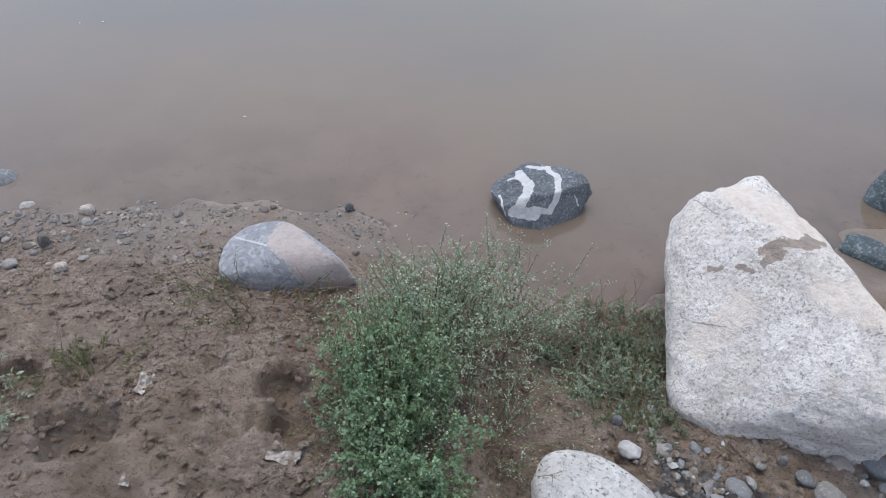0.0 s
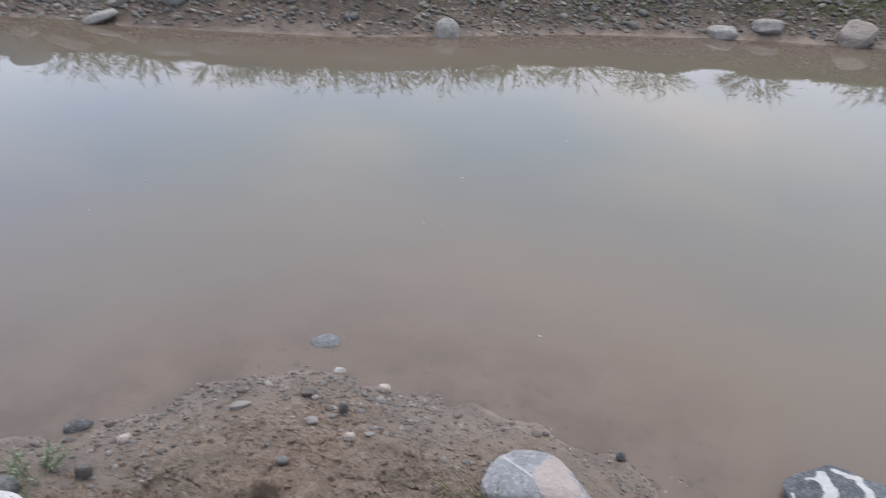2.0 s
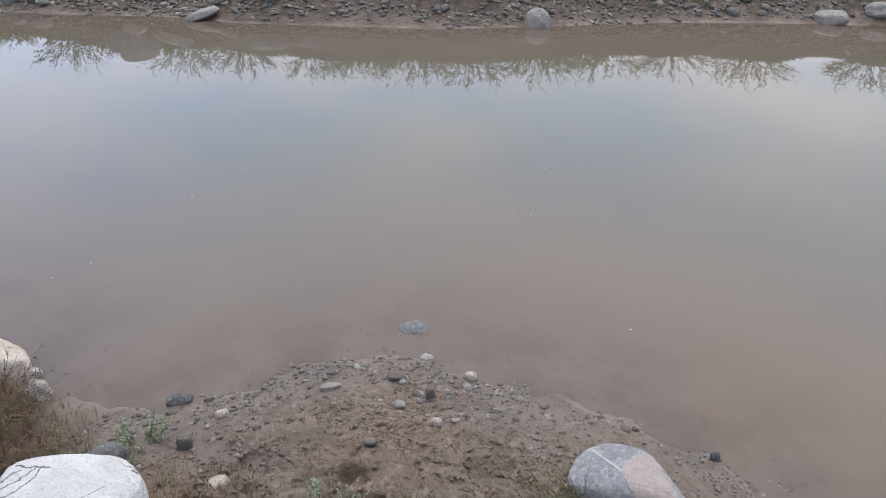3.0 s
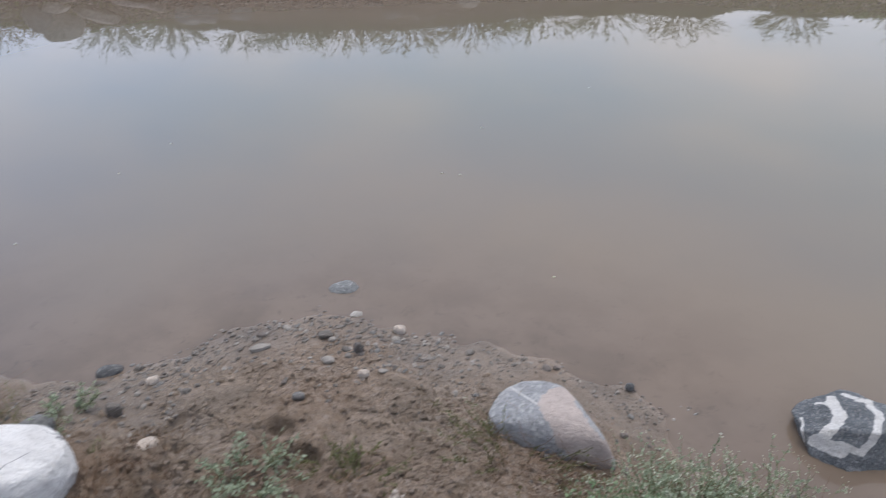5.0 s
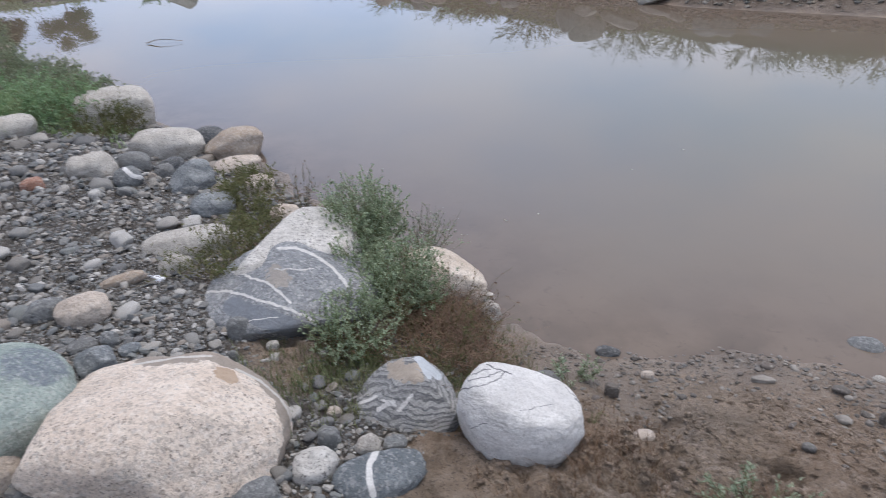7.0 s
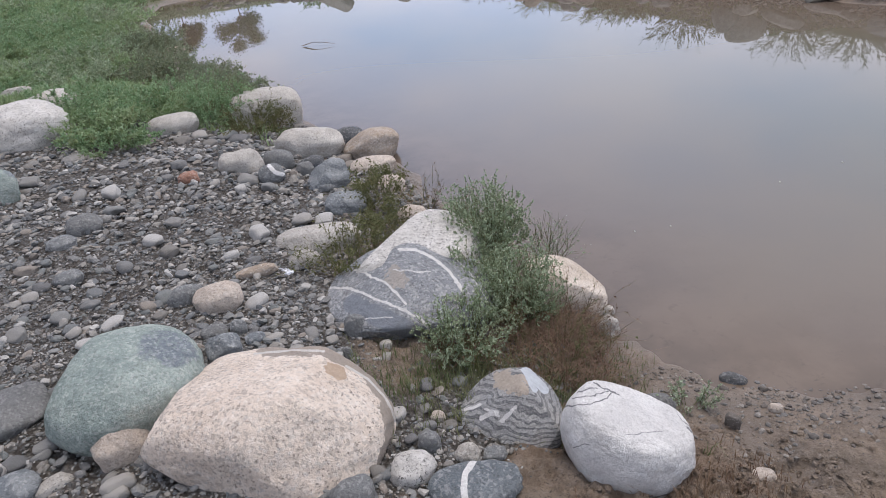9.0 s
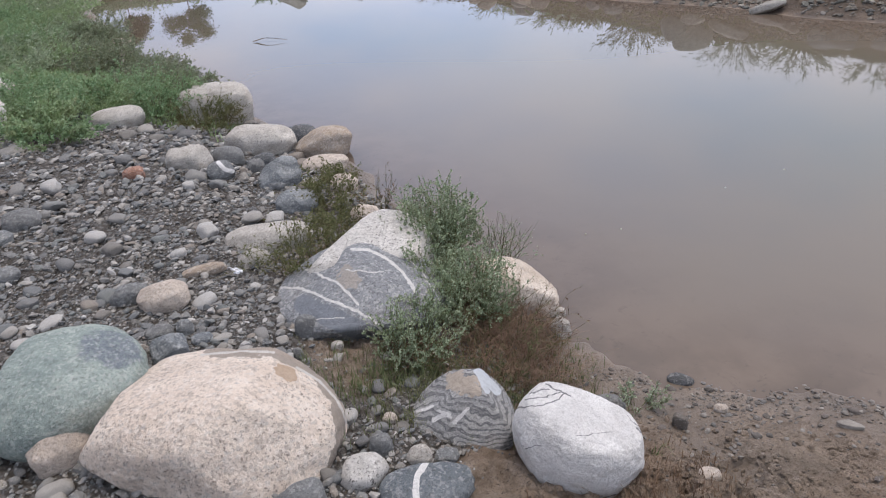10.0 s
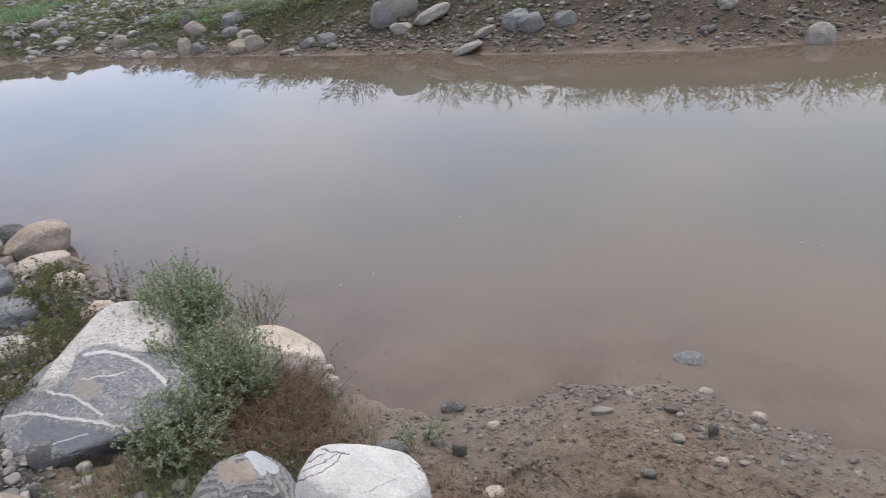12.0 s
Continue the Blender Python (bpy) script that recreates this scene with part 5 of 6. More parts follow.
def loose(name, count, seed, box, keep, small, large, material, label, group, detail=3):
    """Single stones, each a thing of its own, on a few shared shapes."""
    x, y = spots(count, seed, box, keep)
    r = random.Random(seed)
    shapes = []
    for k in range(7):
        me = rock_mesh(name, (1, .8, .5), seed * 10 + k, detail, 2.8, 9, .12, deep=.64)
        me.materials.append(material)
        shapes.append(me)
    for px, py, pz in zip(x, y, ground(x, y)):
        s = small * (large / small) ** (r.random() ** 1.6)
        ob = new(name, r.choice(shapes))
        h = s * r.uniform(.75, 1.15)
        ob.matrix_world = pose(px, py, pz + h * .18, r.uniform(-14, 14), r.uniform(-14, 14), r.uniform(0, 360)) @ Matrix.Diagonal((s * r.uniform(.9, 1.2), s, h, 1))
        tagged(ob, label, "stone", group)


def clear_of(x, y):
    """0 where a boulder stands, so that loose stones do not cut through it."""
    ok = np.ones(x.shape)
    for bx, by, br in TAKEN:
        ok = ok * (np.hypot(x - bx, y - by) > br)
    return ok


loose("cobble", 120, 11, (-3.6, -1.9, -1.3, .45), lambda x, y: left_shingle(x, y) * clear_of(x, y), .022, .055, COBBLE, "rounded grey river cobble lying on gravel", "cobbles on the near gravel")
loose("cobble", 130, 17, (-2.5, -1.6, -1.2, .15), lambda x, y: clear_of(x, y), .02, .045, COBBLE, "dark rounded cobble wedged among boulders", "cobbles between the boulders")
loose("cobble", 110, 12, (-7.5, -3.2, -3.4, .1), lambda x, y: left_shingle(x, y) * clear_of(x, y), .035, .085, COBBLE, "rounded grey river cobble on the shingle slope", "cobbles along the shingle")
loose("stone", 40, 13, (.35, .5, 1.8, 1.2), lambda x, y: gravelly(x, y) * clear_of(x, y), .016, .035, COBBLE, "small rounded pebble pressed into damp mud", "pebbles beside the pale boulder")
loose("stone", 70, 14, (-2.05, .7, -.2, 2.05), lambda x, y: spit(x, y) * (shore_distance(x, y) > 0), .008, .019, MUD_COBBLE, "small mud-covered stone at the water's edge", "stones on the mud spit")
loose("bank_stone", 130, 15, (-17, 1.5, 1.5, 12.5), bank_band, .035, .1, RUBBLE_STONE, "grey angular stone on the opposite bank", "stones of the opposite bank", 2)

# ---- plants ----
def part(name, me, parent, label=""):
    ob = new(name, me)
    ob.parent = parent
    return tagged(ob, label, kind="stuff")


def leaf_cards(points, ways, length, width, r, fold=.25):
    """Small folded leaves: four triangles each, at points, along ways."""
    n = len(points)
    ways = ways / np.linalg.norm(ways, axis=1)[:, None]
    side = np.cross(ways, r.normal(0, 1, (n, 3)))
    side /= np.linalg.norm(side, axis=1)[:, None] + 1e-9
    up = np.cross(side, ways)
    L = (length * r.uniform(.6, 1.25, n))[:, None]
    W = (width * r.uniform(.7, 1.2, n))[:, None]
    mid = points + ways * L * .5
    v = np.stack([points, mid + side * W + up * W * fold, points + ways * L - up * L * .15, mid - side * W + up * W * fold, mid], 1)
    base = (np.arange(n) * 5)[:, None, None]
    f = base + np.array([[0, 1, 4], [1, 2, 4], [2, 3, 4], [3, 0, 4]])[None]
    return v.reshape(-1, 3), f.reshape(-1, 3)


def stalks(lines, thick):
    """Thin three-sided stems along polylines (count, steps, 3)."""
    n, s, _ = lines.shape
    ring = np.array([[1, 0, 0], [-.5, .87, 0], [-.5, -.87, 0]])
    taper = np.linspace(1, .35, s)[None, :, None, None]
    v = lines[:, :, None, :] + ring[None, None] * thick * taper
    f = []
    for k in range(s - 1):
        for c in range(3):
            a, b = k * 3 + c, k * 3 + (c + 1) % 3
            f += [[a, b, b + 3], [a, b + 3, a + 3]]
    f = (np.arange(n) * s * 3)[:, None, None] + np.array(f)[None]
    return v.reshape(-1, 3), f.reshape(-1, 3)


def stem_lines(n, root, spread, height, reach, r, steps_=7, droop=.25):
    """Curved stems that rise from round the root and lean outwards."""
    a = r.uniform(0, 6.283, n)
    out = np.stack([np.cos(a), np.sin(a), np.zeros(n)], 1)
    lean = (r.uniform(0, 1, n) ** .6)[:, None]
    start = np.array(root) + out * spread * (r.uniform(0, 1, n) ** .5)[:, None]
    h = height * r.uniform(.55, 1.1, n)[:, None] * (1 - .45 * lean ** 2)
    t = np.linspace(0, 1, steps_)[None, :, None]
    wob = r.normal(0, .035, (n, steps_, 3)) * height * t
    rise = np.array([0, 0, 1.0])[None, None] * h[:, None] * (t - droop * lean[:, None] * t ** 2)
    return start[:, None] + out[:, None] * (reach * lean)[:, None] * (.35 * t + .65 * t ** 1.5) + rise + wob


def snarl(n, reach, height, r):
    """Dead twigs that lie tangled and crooked in a flat heap."""
    a, s = r.uniform(0, 6.283, n), reach * np.sqrt(r.uniform(0, 1, n))
    start = np.stack([np.cos(a) * s, np.sin(a) * s, height * r.uniform(0, .8, n) * (1 - .6 * s / reach)], 1)
    way = r.normal(0, 1, (n, 3)) * np.array([1, 1, .5])
    way /= np.linalg.norm(way, axis=1)[:, None]
    bend = r.normal(0, .5, (n, 3)) * np.array([1, 1, .6])
    t = np.linspace(0, 1, 6)[None, :, None]
    out = start[:, None] + (way[:, None] * t + bend[:, None] * t ** 2) * (reach * .55) + r.normal(0, .02, (n, 6, 3)) * reach
    out[:, :, 2] = np.abs(out[:, :, 2])
    return out


def along_lines(lines, count, lo, r):
    """Random points on the stems past the share lo, with the stems' direction there."""
    n, s, _ = lines.shape
    which = r.randint(0, n, count)
    t = (lo + (1 - lo) * r.uniform(0, 1, count)) * (s - 1.001)
    k = t.astype(int)
    u = (t - k)[:, None]
    a, b = lines[which, k], lines[which, k + 1]
    return a + (b - a) * u, b - a


def bush(name, at, height, reach, label, seed, stems=60, leaves=2500, leaf=.02, leaf_width=.005, flowers=0, flower=.004, spread=.05, leaf_material=None,
         dry=0, category="plant", group="", low=.2, squash=(1, 1), lift=0, dome=0):
    """A weed or shrub: stems, leaves, and where it blooms small flowers; dry: dead stems at its foot."""
    r = np.random.RandomState(seed)
    root = new(name)
    root.location = (at[0], at[1], float(ground(at[0], at[1])) - .01)
    tagged(root, label, category, group)
    lines = stem_lines(stems, (0, 0, lift), spread, height - lift, reach, r)
    lines[:, :, :2] *= np.array(squash)
    bulge = np.array([reach + spread, reach + spread, height * .52])

    def rounded(q):
        """Draws whatever sticks out back to a lumpy dome."""
        if not dome:
            return q
        u = (q - (0, 0, height * .5)) / bulge
        far = np.linalg.norm(u, axis=-1, keepdims=True) + 1e-9
        way_ = u / far
        lump = 1 + .16 * np.sin(4 * way_[..., :1] + seed) * np.sin(5 * way_[..., 1:2] + 2) + .1 * np.sin(9 * way_[..., 2:] + seed) + r.normal(0, .05, far.shape)
        return np.where(far > lump * .9, way_ * lump * (.9 + .1 * np.tanh((far - lump * .9) * 1.5)), u) * bulge + (0, 0, height * .5)

    lines = rounded(lines)
    twigs, way = along_lines(lines, stems * 4, .35, r)
    tw = way / (np.linalg.norm(way, axis=1)[:, None] + 1e-9) + r.normal(0, .55, way.shape)
    tl = height * .22 * r.uniform(.5, 1.2, len(twigs))[:, None, None]
    side = twigs[:, None] + tw[:, None] * tl * np.linspace(0, 1, 4)[None, :, None]
    side = rounded(side)
    part("stem_tangle", soup("stem_tangle", [stalks(lines, .0016 * (1 + height)), stalks(side, .0009 * (1 + height))], STEM, False), root)
    p1, w1 = along_lines(lines, leaves // 3, low, r)
    p2, w2 = along_lines(side, leaves - leaves // 3, .05, r)
    p, wy = np.concatenate([p1, p2]), np.concatenate([w1, w2])
    wy = wy / (np.linalg.norm(wy, axis=1)[:, None] + 1e-9) * .5 + r.normal(0, .6, wy.shape) + (0, 0, .15)
    part("foliage", soup("foliage", [leaf_cards(p, wy, leaf, leaf_width, r)], leaf_material or LEAF, False), root)
    if flowers:
        tips = np.concatenate([side[:, -1], lines[:, -1]])
        f0 = tips[r.randint(0, len(tips), flowers)] + r.normal(0, .007, (flowers, 3))
        v, f = pebble_flower
        part("blossom", soup("blossom", [((v * flower * r.uniform(.6, 1.2)) + q, f) for q in f0], FLOWER, False), root, "tiny white flower heads")
    if dry:
        dl = snarl(dry, reach, height * .45, r)
        dl[:, :, :2] *= np.array(squash)
        part("dry_tangle", soup("dry_tangle", [stalks(dl, .0016)], DRY, False), root, "tangled dry brown stems")
    return root


rr0 = random.Random(9)
pebble_flower = (np.array([[1, 0, 0], [-1, 0, 0], [0, 1, 0], [0, -1, 0], [0, 0, .8], [0, 0, -.8]], float),
                 np.array([[0, 2, 4], [2, 1, 4], [1, 3, 4], [3, 0, 4], [2, 0, 5], [1, 2, 5], [3, 1, 5], [0, 3, 5]]))

bush("flowering_weed", (.06, 1.27), .36, .2, "pale sage-green weed full of tiny white flowers", 22, stems=100, leaves=9500, leaf=.01, leaf_width=.003, flowers=900, flower=.0024, spread=.08, leaf_material=SAGE, dry=30)
bush("flowering_weed", (-.04, 1.06), .36, .15, "bushy green weed with tiny white flowers on mud", 1, stems=120, leaves=12000, leaf=.0095, leaf_width=.0034, flowers=300, flower=.0019, spread=.06, leaf_material=LEAF_COOL, dry=50, dome=1)
bush("flowering_weed", (.02, .86), .24, .14, "fresh green weed with white flowers close to the path", 21, stems=90, leaves=10500, leaf=.0105, leaf_width=.0037, flowers=160, flower=.0019, spread=.07, leaf_material=LEAF_COOL, dry=30, dome=1)
bush("flowering_weed", (.22, 1.36), .28, .26, "sparse straggling weed with white flowers by the water", 2, stems=80, leaves=5600, leaf=.01, leaf_width=.0028, flowers=1100, flower=.0019, spread=.1, leaf_material=SAGE, dry=60)
bush("flowering_weed", (.2, .98), .2, .2, "thin straggling weed with white flower heads", 23, stems=40, leaves=900, leaf=.009, leaf_width=.002, flowers=420, flower=.0019, spread=.1, leaf_material=SAGE, dry=50)
bush("weed", (-.42, 1.4), .1, .2, "low dry weed in front of a sunken boulder", 3, stems=45, leaves=800, leaf=.011, leaf_width=.0025, flowers=140, flower=.0021, spread=.12, leaf_material=OLIVE, dry=110, squash=(1.3, .7))
bush("weed", (-.12, .97), .12, .1, "reddish dry twigs under a green weed", 24, stems=20, leaves=200, leaf=.01, leaf_width=.002, spread=.06, leaf_material=DRY, dry=160)
bush("weed", (-1.01, .9), .14, .12, "small grey-green weed in trodden mud", 4, stems=35, leaves=900, leaf=.016, leaf_width=.0035, spread=.05, leaf_material=SAGE, dry=60)
bush("weed", (-.77, 1.06), .08, .12, "low grey-green weed in trodden mud", 25, stems=30, leaves=500, leaf=.013, leaf_width=.003, spread=.07, leaf_material=OLIVE, dry=70)
bush("weed", (-1.84, .88), .1, .07, "small flowering weed between mud and a white boulder", 26, stems=20, leaves=420, leaf=.014, leaf_width=.004, flowers=60, flower=.0019, spread=.05, leaf_material=SAGE)
# the shrub between the veined boulder and the water
bush("shrub", (-3.05, .49), .48, .16, "dense leafy sage-green shrub beside the veined boulder", 5, stems=150, leaves=27000, leaf=.0095, leaf_width=.0038, flowers=420, flower=.0024, spread=.09, leaf_material=BUSH_LEAF, low=.15, dome=1)
bush("shrub", (-2.52, .5), .33, .17, "green shrub spreading towards the waterline boulder", 6, stems=110, leaves=10500, leaf=.011, leaf_width=.0038, flowers=260, flower=.0023, spread=.08, leaf_material=BUSH_LEAF, dry=220, dome=1)
bush("shrub", (-2.29, .22), .26, .14, "low green shrub with reddish dry stems", 7, stems=80, leaves=5600, leaf=.011, leaf_width=.004, flowers=150, flower=.0023, spread=.07, leaf_material=BUSH_LEAF, dry=220, dome=1)
bush("shrub", (-2.72, .4), .33, .11, "green shrub pressed against the veined boulder", 27, stems=60, leaves=4500, leaf=.011, leaf_width=.004, flowers=100, flower=.0023, spread=.06, leaf_material=BUSH_LEAF, dry=60, dome=1)
bush("dry_weed", (-2.2, .5), .22, .24, "tangle of brown dry stems behind the white boulder", 8, stems=26, leaves=500, leaf=.012, leaf_width=.003, spread=.14, leaf_material=OLIVE, dry=900)
bush("dry_weed", (-2.4, .62), .24, .18, "tangle of reddish dry stems below a green shrub", 28, stems=26, leaves=400, leaf=.012, leaf_width=.003, spread=.12, leaf_material=DRY, dry=700)
bush("weed", (-2.9, .76), .34, .14, "thin seeding weed over the water", 9, stems=34, leaves=700, leaf=.011, leaf_width=.003, flowers=120, flower=.0024, spread=.05, leaf_material=SAGE)
bush("weed", (-3.64, .1), .15, .1, "olive weed between pale boulders and shore rocks", 29, stems=40, leaves=1600, leaf=.016, leaf_width=.004, spread=.08, leaf_material=OLIVE, dry=50)
bush("weed", (-3.3, -.03), .2, .14, "olive weed beside a pale granite boulder", 31, stems=40, leaves=1500, leaf=.015, leaf_width=.004, spread=.08, leaf_material=OLIVE, dry=60)
bush("weed", (-4.4, .2), .14, .1, "dull brown-green weed among shore rocks", 32, stems=40, leaves=1300, leaf=.018, leaf_width=.005, spread=.08, leaf_material=OLIVE, dry=60)
bush("weed", (-3.95, .1), .3, .16, "olive weed growing between shore rocks", 10, stems=40, leaves=1300, leaf=.022, leaf_width=.005, spread=.08, leaf_material=OLIVE, dry=40)
bush("weed", (-3.95, .36), .22, .16, "bare brown twigs at the waterline", 11, stems=24, leaves=160, leaf=.016, leaf_width=.004, spread=.06, leaf_material=DRY, dry=30)
bush("weed", (-3.02, -.15), .24, .18, "thin olive weed beside a pale flat rock", 12, stems=50, leaves=900, leaf=.02, leaf_width=.004, spread=.1, leaf_material=OLIVE, dry=60)
bush("shrub", (-6.4, -1.0), .42, .26, "tall green weed clump at the shore", 13, stems=80, leaves=5000, leaf=.024, leaf_width=.006, spread=.16, leaf_material=LEAF, dry=40)
bush("shrub", (-5.98, -.64), .3, .2, "olive weed clump in front of a pale boulder", 14, stems=60, leaves=3000, leaf=.02, leaf_width=.005, spread=.14, leaf_material=OLIVE, dry=60)

for k, (wx, wy) in enumerate(((-6.55, -2.0), (-5.75, -1.78), (-6.2, -1.75), (-6.6, -1.5), (-7.3, -2.0), (-7.0, -1.25), (-5.5, -1.7), (-6.1, -2.0), (-7.6, -1.6))):
    bush("weed_clump", (wx, wy), .32 - .02 * k, .24, "green leafy weed clump around pale rocks", 30 + k, stems=60, leaves=3600, leaf=.026, leaf_width=.0065, spread=.16, leaf_material=(LEAF, MEADOW)[k % 2], dry=20, group="weeds round the pale rocks")

# the green bank along the pond's near left side
rr = random.Random(5)
for k in range(64):
    bx = rr.uniform(-13.5, -6.0)
    edge = np.interp(bx, (-16.4, -11.65, -9.65, -8.5, -6.5, -4.7), (-3.3, -2.0, -1.8, -1.06, -.3, .34))
    by = edge - (rr.uniform(.12, .9) if k % 3 == 0 and bx < -7.2 else rr.uniform(.55, 3.4))
    if math.hypot(bx + 6.23, by + 2.46) < .6 or math.hypot(bx + 6.2, by + 1.34) < .45 or math.hypot(bx + 7.7, by + 2.6) < .4:
        continue
    bush("weed_clump", (bx, by), rr.uniform(.2, .38), rr.uniform(.25, .45), "lush green weed clump on the pond's bank", 40 + k, stems=60, leaves=2800, leaf=.03, leaf_width=.0075, spread=.22,
         leaf_material=DULL if k % 3 == 0 else rr.choice((LEAF, MEADOW, LEAF, BUSH_LEAF)), group="weeds of the near bank")

for k in range(34):
    bx = rr.uniform(-23, -12.5)
    edge = np.interp(bx, (-23, -20, -19.5, -16.4, -11.65), (-3.6, -3.6, -3.4, -3.3, -2.0))
    bush("weed_clump", (bx, edge - rr.uniform(.5, 4.2)), rr.uniform(.25, .5), rr.uniform(.4, .75), "green weed clump along the pond's far bank", 400 + k, stems=50, leaves=2000, leaf=.045, leaf_width=.012, spread=.35,
         leaf_material=rr.choice((LEAF, MEADOW, BUSH_LEAF)), group="weeds of the near bank")

# bushes along the crest of the opposite bank
CREST = ((-17.5, 4.2), (-14.8, 4.8), (-13.5, 5.5), (-12.6, 5.7), (-11.6, 6.2), (-9.9, 7.0), (-9.2, 7.6), (-8.0, 7.9), (-7.4, 8.3), (-6.5, 8.5), (-5.9, 9.1), (-5.0, 9.6), (-4.2, 10.2), (-3.4, 10.6), (-2.4, 11.2), (-1.0, 12.1), (.8, 13.0))
for k in range(26):
    s = rr.random() * (len(CREST) - 1)
    (ax, ay), (cx, cy) = CREST[int(s)], CREST[min(int(s) + 1, len(CREST) - 1)]
    place = (ax + (cx - ax) * (s % 1) + rr.uniform(-.4, .9) * .6, ay + (cy - ay) * (s % 1) + rr.uniform(-.5, .9))
    bush("bank_weed", place, rr.uniform(.1, .2), rr.uniform(.25, .5), "low pale-green weed patch on the opposite bank", 140 + k, stems=50, leaves=2200, leaf=.022, leaf_width=.007, spread=.3,
         leaf_material=rr.choice((LEAF, OLIVE, LEAF)), group="weeds of the opposite bank")
for k, (bx, by) in enumerate(CREST):
    bush("bank_bush", (bx, by), rr.uniform(.3, .5), rr.uniform(.4, .7), "olive-green bush on the crest of the opposite bank", 90 + k, stems=80, leaves=5500, leaf=.018, leaf_width=.006, spread=.3,
         leaf_material=rr.choice((BUSH_LEAF, OLIVE, BUSH_LEAF)), group="bushes of the opposite bank", category="bush")


def turf_tufts(name, count, seed, box, keep, tall, material, label, blades=9, width=.0022):
    """Grass: tufts of bent blades as one mesh."""
    x, y = spots(count, seed, box, keep)
    r = np.random.RandomState(seed)
    x, y = np.repeat(x, blades), np.repeat(y, blades)
    n = len(x)
    x, y = x + r.normal(0, tall * .3, n), y + r.normal(0, tall * .3, n)
    z = ground(x, y) - .004
    a = r.uniform(0, 6.283, n)
    out = np.stack([np.cos(a), np.sin(a), 0 * a], 1)
    side = np.stack([-np.sin(a), np.cos(a), 0 * a], 1)
    h = (tall * r.uniform(.4, 1.2, n))[:, None]
    root = np.stack([x, y, z], 1)
    bend = r.uniform(.15, .9, n)[:, None]
    up = np.array([0, 0, 1.0])
    m = root + up * h * .55 + out * h * bend * .3
    tip = root + up * h * (1 - .35 * bend) + out * h * bend * .85
    wd = (width * r.uniform(.7, 1.4, n))[:, None]
    v = np.stack([root - side * wd, root + side * wd, m + side * wd * .8, m - side * wd * .8, tip], 1).reshape(-1, 3)
    f = ((np.arange(n) * 5)[:, None, None] + np.array([[0, 1, 2], [0, 2, 3], [3, 2, 4]])[None]).reshape(-1, 3)
    return tagged(new(name, soup(name, [(v, f)], material, False)), label, "grass", kind="stuff")


turf_tufts("grass", 260, 51, (.35, .9, .9, 1.6), lambda x, y: np.clip(1.2 * blob(x, y, .6, 1.3, .13, .18), 0, 1), .03, GRASS, "low matted grass beside the pale boulder", 10, .0012)
for mx, my in ((.58, 1.17), (.62, 1.31), (.5, 1.3), (.66, 1.44), (.56, 1.45), (.67, 1.2)):
    bush("creeping_weed", (mx, my), .07, .13, "matted grey-green creeping weed on wet mud", int(mx * 100 + my * 1000), stems=60, leaves=2600, leaf=.012, leaf_width=.0026, spread=.09, leaf_material=rr0.choice((DULL, SAGE, DULL)), dry=90, group="creeping weeds by the pale boulder")
turf_tufts("grass", 500, 52, (-2.6, -.3, -1.5, .9), lambda x, y: np.clip(blob(x, y, -2.1, .2, .2, .3) + .7 * blob(x, y, -2.1, .62, .3, .15), 0, 1), .06, GRASS, "thin grass between boulders", 8, .0014)
turf_tufts("dry_grass", 120, 53, (-2.0, .2, -1.1, 1.0), lambda x, y: np.clip(blob(x, y, -1.4, .72, .13, .16) + .6 * blob(x, y, -1.25, .55, .2, .2), 0, 1), .05, DRY, "dry straw-coloured grass beside the white boulder", 8, .0012)
turf_tufts("grass", 14000, 54, (-16, -7, -5.3, 0), lambda x, y: turfy(x, y) * (shore_distance(x, y) > .3), .08, MEADOW, "green grass and weeds on the near bank", 8, .0045)
turf_tufts("grass", 15000, 55, (-24, 1, 3, 16), lambda x, y: turfy(x, y) * (y - .28 * x > 3) * smooth(5, 2, shore_distance(x, y)), .08, GRASS, "green-brown grass over the opposite bank", 8, .0045)
turf_tufts("grass", 9000, 56, (-34, -10, -19, 6), lambda x, y: turfy(x, y) * (shore_distance(x, y) > .3), .1, GRASS, "rough grass at the end of the pond", 7, .007)

for k in range(16):
    bush("weed_clump", (rr.uniform(-27, -20.5), rr.uniform(-5, 4)), rr.uniform(.25, .5), rr.uniform(.4, .9), "green weed clump beyond the pond's end", 200 + k, stems=50, leaves=1500, leaf=.06, leaf_width=.016, spread=.4,
         leaf_material=rr.choice((LEAF, BUSH_LEAF)), group="weeds at the pond's end")
shingle("end_rubble", 5000, 61, (-45, -9, -16, 8), lambda x, y: smooth(.0, .3, shore_distance(x, y)) * smooth(20, 1, shore_distance(x, y)) * smooth(-3.4, -2.0, y + .5 * grain(x, y, .9, 63)) * (.5 + .5 * grain(x, y, 1.5, 62)), .04, .16, GRAVEL,
        "grey and pale rubble around the end of the pond")
loose("bank_stone", 34, 63, (-30, -6, -16.5, 5), lambda x, y: smooth(-.05, .3, shore_distance(x, y)) * smooth(7, 1, shore_distance(x, y)) * smooth(-3.6, -2.4, y), .1, .26, BANK_PALE, "pale flat slab among weeds at the pond's end", "slabs at the pond's end", 2)

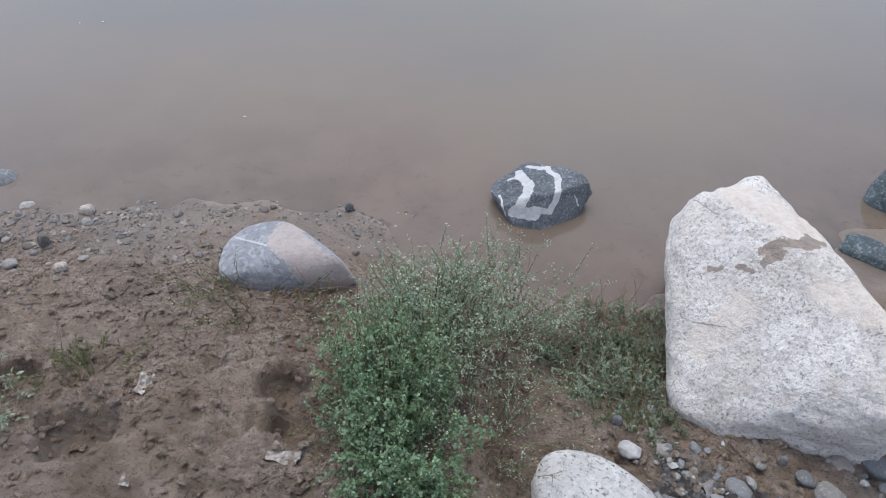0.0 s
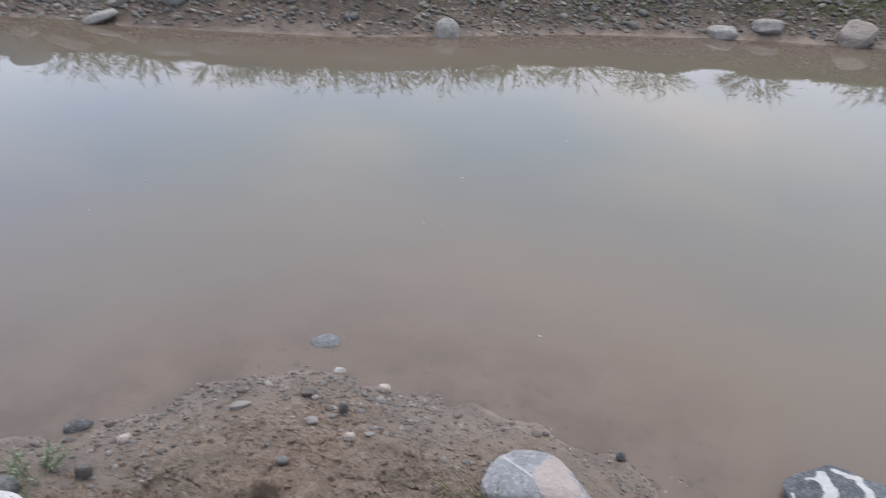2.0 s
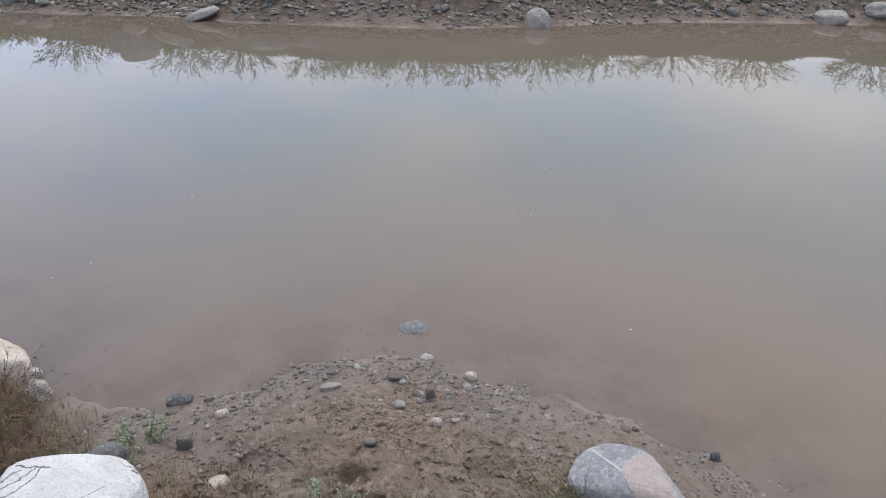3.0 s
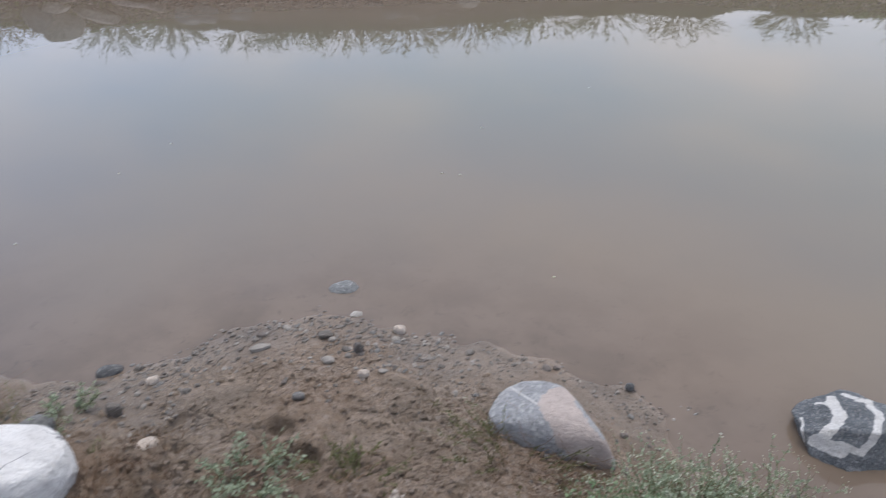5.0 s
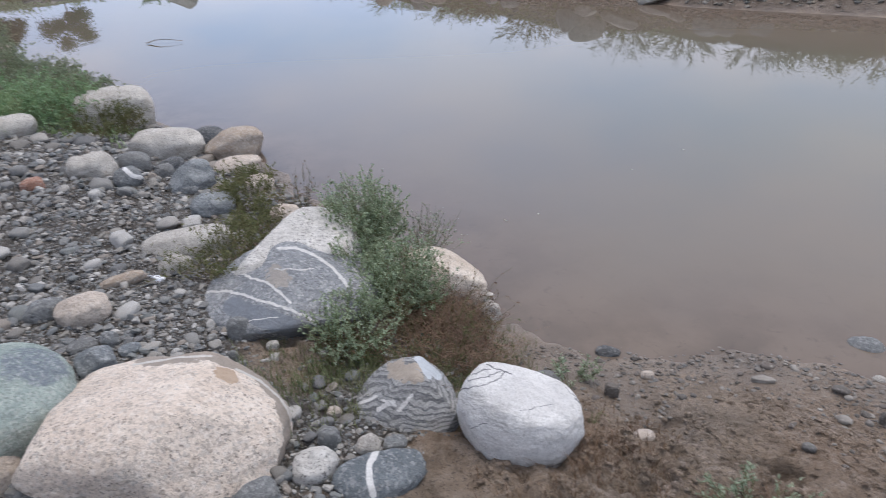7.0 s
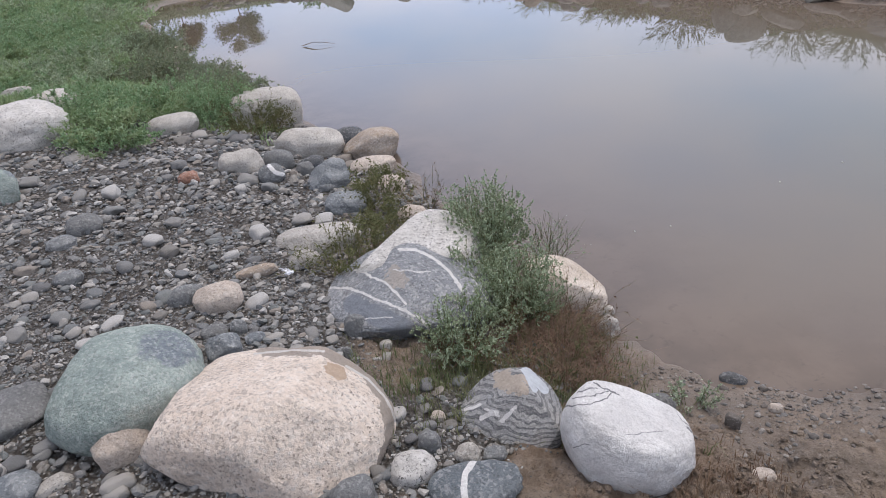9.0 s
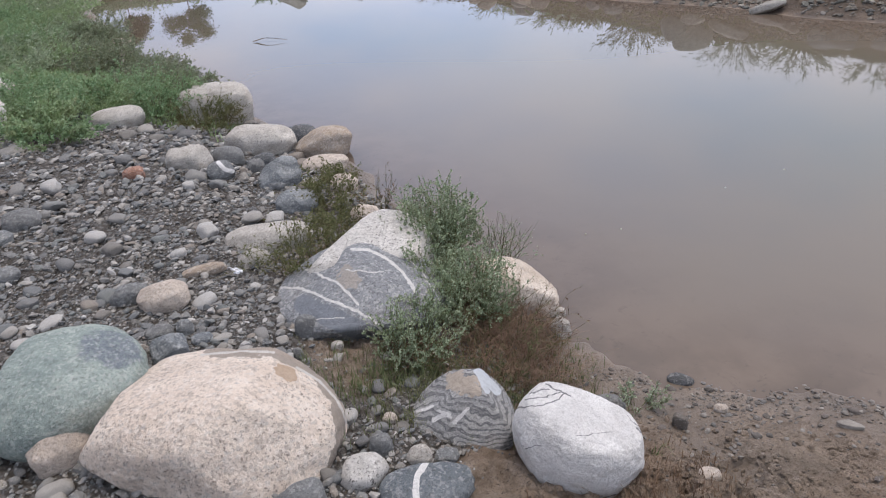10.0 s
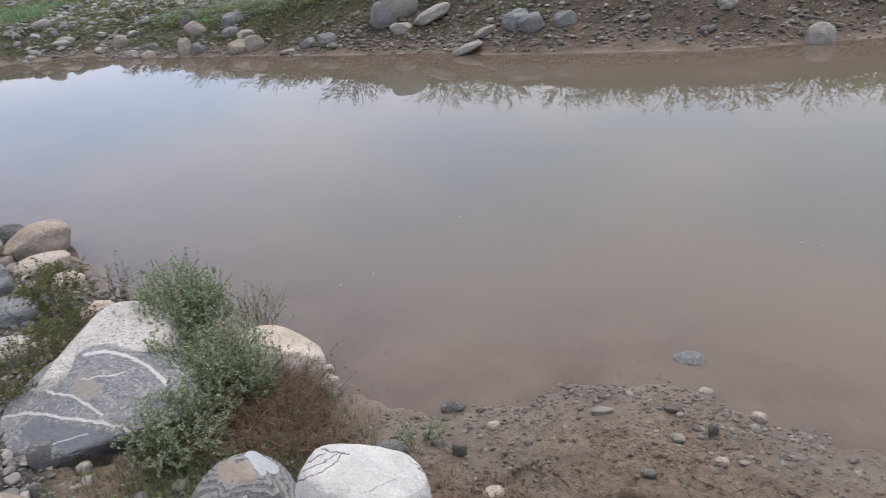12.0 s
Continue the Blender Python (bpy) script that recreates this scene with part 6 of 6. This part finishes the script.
# ---- trees beyond the end of the pond ----
def tree(at, trunk_height, crown, crown_height, seed):
    """A small tree: bare trunk, forked limbs and a ragged crown of leaf clumps."""
    r = np.random.RandomState(seed)
    root = new("tree")
    root.location = (at[0], at[1], float(ground(at[0], at[1])) - .05)
    tagged(root, "small broad-leaved tree with a clumped crown and bare trunk", "tree", "trees beyond the pond")
    t = np.linspace(0, 1, 8)[None, :, None]
    trunk = np.concatenate([t * 0, t * 0, t * (trunk_height + .3)], 2) + np.cumsum(r.normal(0, .02, (1, 8, 3)), 1)
    top = trunk[0, -2]
    a = np.arange(14) * 2.4 + r.uniform(0, .6, 14)
    out = crown * .42 * np.sqrt(r.uniform(.1, 1, 14))
    ends = top + np.stack([np.cos(a) * out, np.sin(a) * out, crown_height * r.uniform(.12, .8, 14)], 1)
    limbs = top + (ends - top)[:, None] * np.linspace(0, 1, 8)[None, :, None] + np.array([0, 0, .12]) * np.sin(np.linspace(0, 3.14, 8))[None, :, None]
    part("trunk", soup("trunk", [stalks(trunk, .08), stalks(limbs, .035)], BARK), root)
    c = ends[r.randint(0, 14, 9000)] + r.normal(0, 1, (9000, 3)) * np.array([crown * .075, crown * .075, crown_height * .085])
    part("crown", soup("crown", [leaf_cards(c, r.normal(0, 1, (9000, 3)), .13, .04, r)], TREE_LEAF, False), root)


tree((-59.3, -9.0), .9, 3.2, 2.6, 1)
tree((-59.8, -4.7), .9, 4.0, 2.8, 2)

# ---- small things ----
stick = new("stick", soup("stick", [stalks(np.array([[[-10.36, -.2, .012], [-10.3, -.06, .05], [-10.22, .06, .045], [-10.12, .22, .02]]]), .032)], BARK))
tagged(stick, "thin dark stick floating on the pond", "stick")


def crumple(name, at, size, seed, colour, label, category):
    """A crumpled scrap: a bent thin sheet with thickness."""
    rnd = random.Random(seed)
    bm = bmesh.new()
    bmesh.ops.create_grid(bm, x_segments=9, y_segments=7, size=1)
    for v in bm.verts:
        q = v.co * 2.1 + Vector((seed * 7.1, 0, 0))
        ragged = 1 + .25 * noise.noise(v.co * 1.7 + Vector((seed, 3, 0)))
        v.co = Vector((v.co.x * size * ragged, v.co.y * size * .6 * ragged, size * (.35 * noise.noise(q) + .2 * noise.noise(q * 2.3))))
    me = bpy.data.meshes.new(name)
    bm.to_mesh(me)
    bm.free()
    me.materials.append(colour)
    ob = new(name, me)
    ob.matrix_world = pose(at[0], at[1], float(ground(*at)) + size * .18, 0, 0, rnd.uniform(0, 360))
    thick = ob.modifiers.new("thickness", "SOLIDIFY")
    thick.thickness = .002
    tagged(ob, label, category)


s_ = Nodes("white_plastic")
PLASTIC = s_.surface(s_.mix(s_.ramp(s_.noise(30), .4, .6), (.75, .76, .8), (.6, .62, .68)), .35, None, .5)
s_ = Nodes("bleached_debris")
BLEACHED = s_.surface(s_.mix(s_.ramp(s_.noise(60, 4), .35, .65), (.4, .36, .32), (.22, .19, .165)), .9, s_.bump(s_.noise(80), .5, .01))
crumple("plastic_scrap", (-3.05, -.43), .04, 1, PLASTIC, "crumpled scrap of white plastic on gravel", "litter")
crumple("bark_scrap", (-.25, .87), .036, 2, BLEACHED, "bleached flake of dry debris by a hoofprint", "debris")
crumple("bark_scrap", (-.63, 1.04), .03, 3, BLEACHED, "pale flat flake lying on mud", "debris")
crumple("bark_scrap", (-.55, .76), .02, 4, BLEACHED, "small pale flake pressed into mud", "debris")
# flecks of foam on the still water
for k, (fx, fy) in enumerate(((-3.19, 1.52), (-3.21, 1.33), (-3.55, 2.79), (-1.92, 3.95), (-1.68, 3.24), (-1.78, 3.21), (-.79, 2.5), (-1.6, 5.06), (-3.45, 2.32))):
    fleck = new("foam_fleck", rock_mesh("foam_fleck", (.007, .004, .002), 500 + k, 2, 2.2, 3, .3))
    fleck.data.materials.append(FLOWER)
    fleck.location = (fx, fy, .001)
    tagged(fleck, "tiny white fleck of foam floating on silty water", "foam", "foam flecks on the pond")
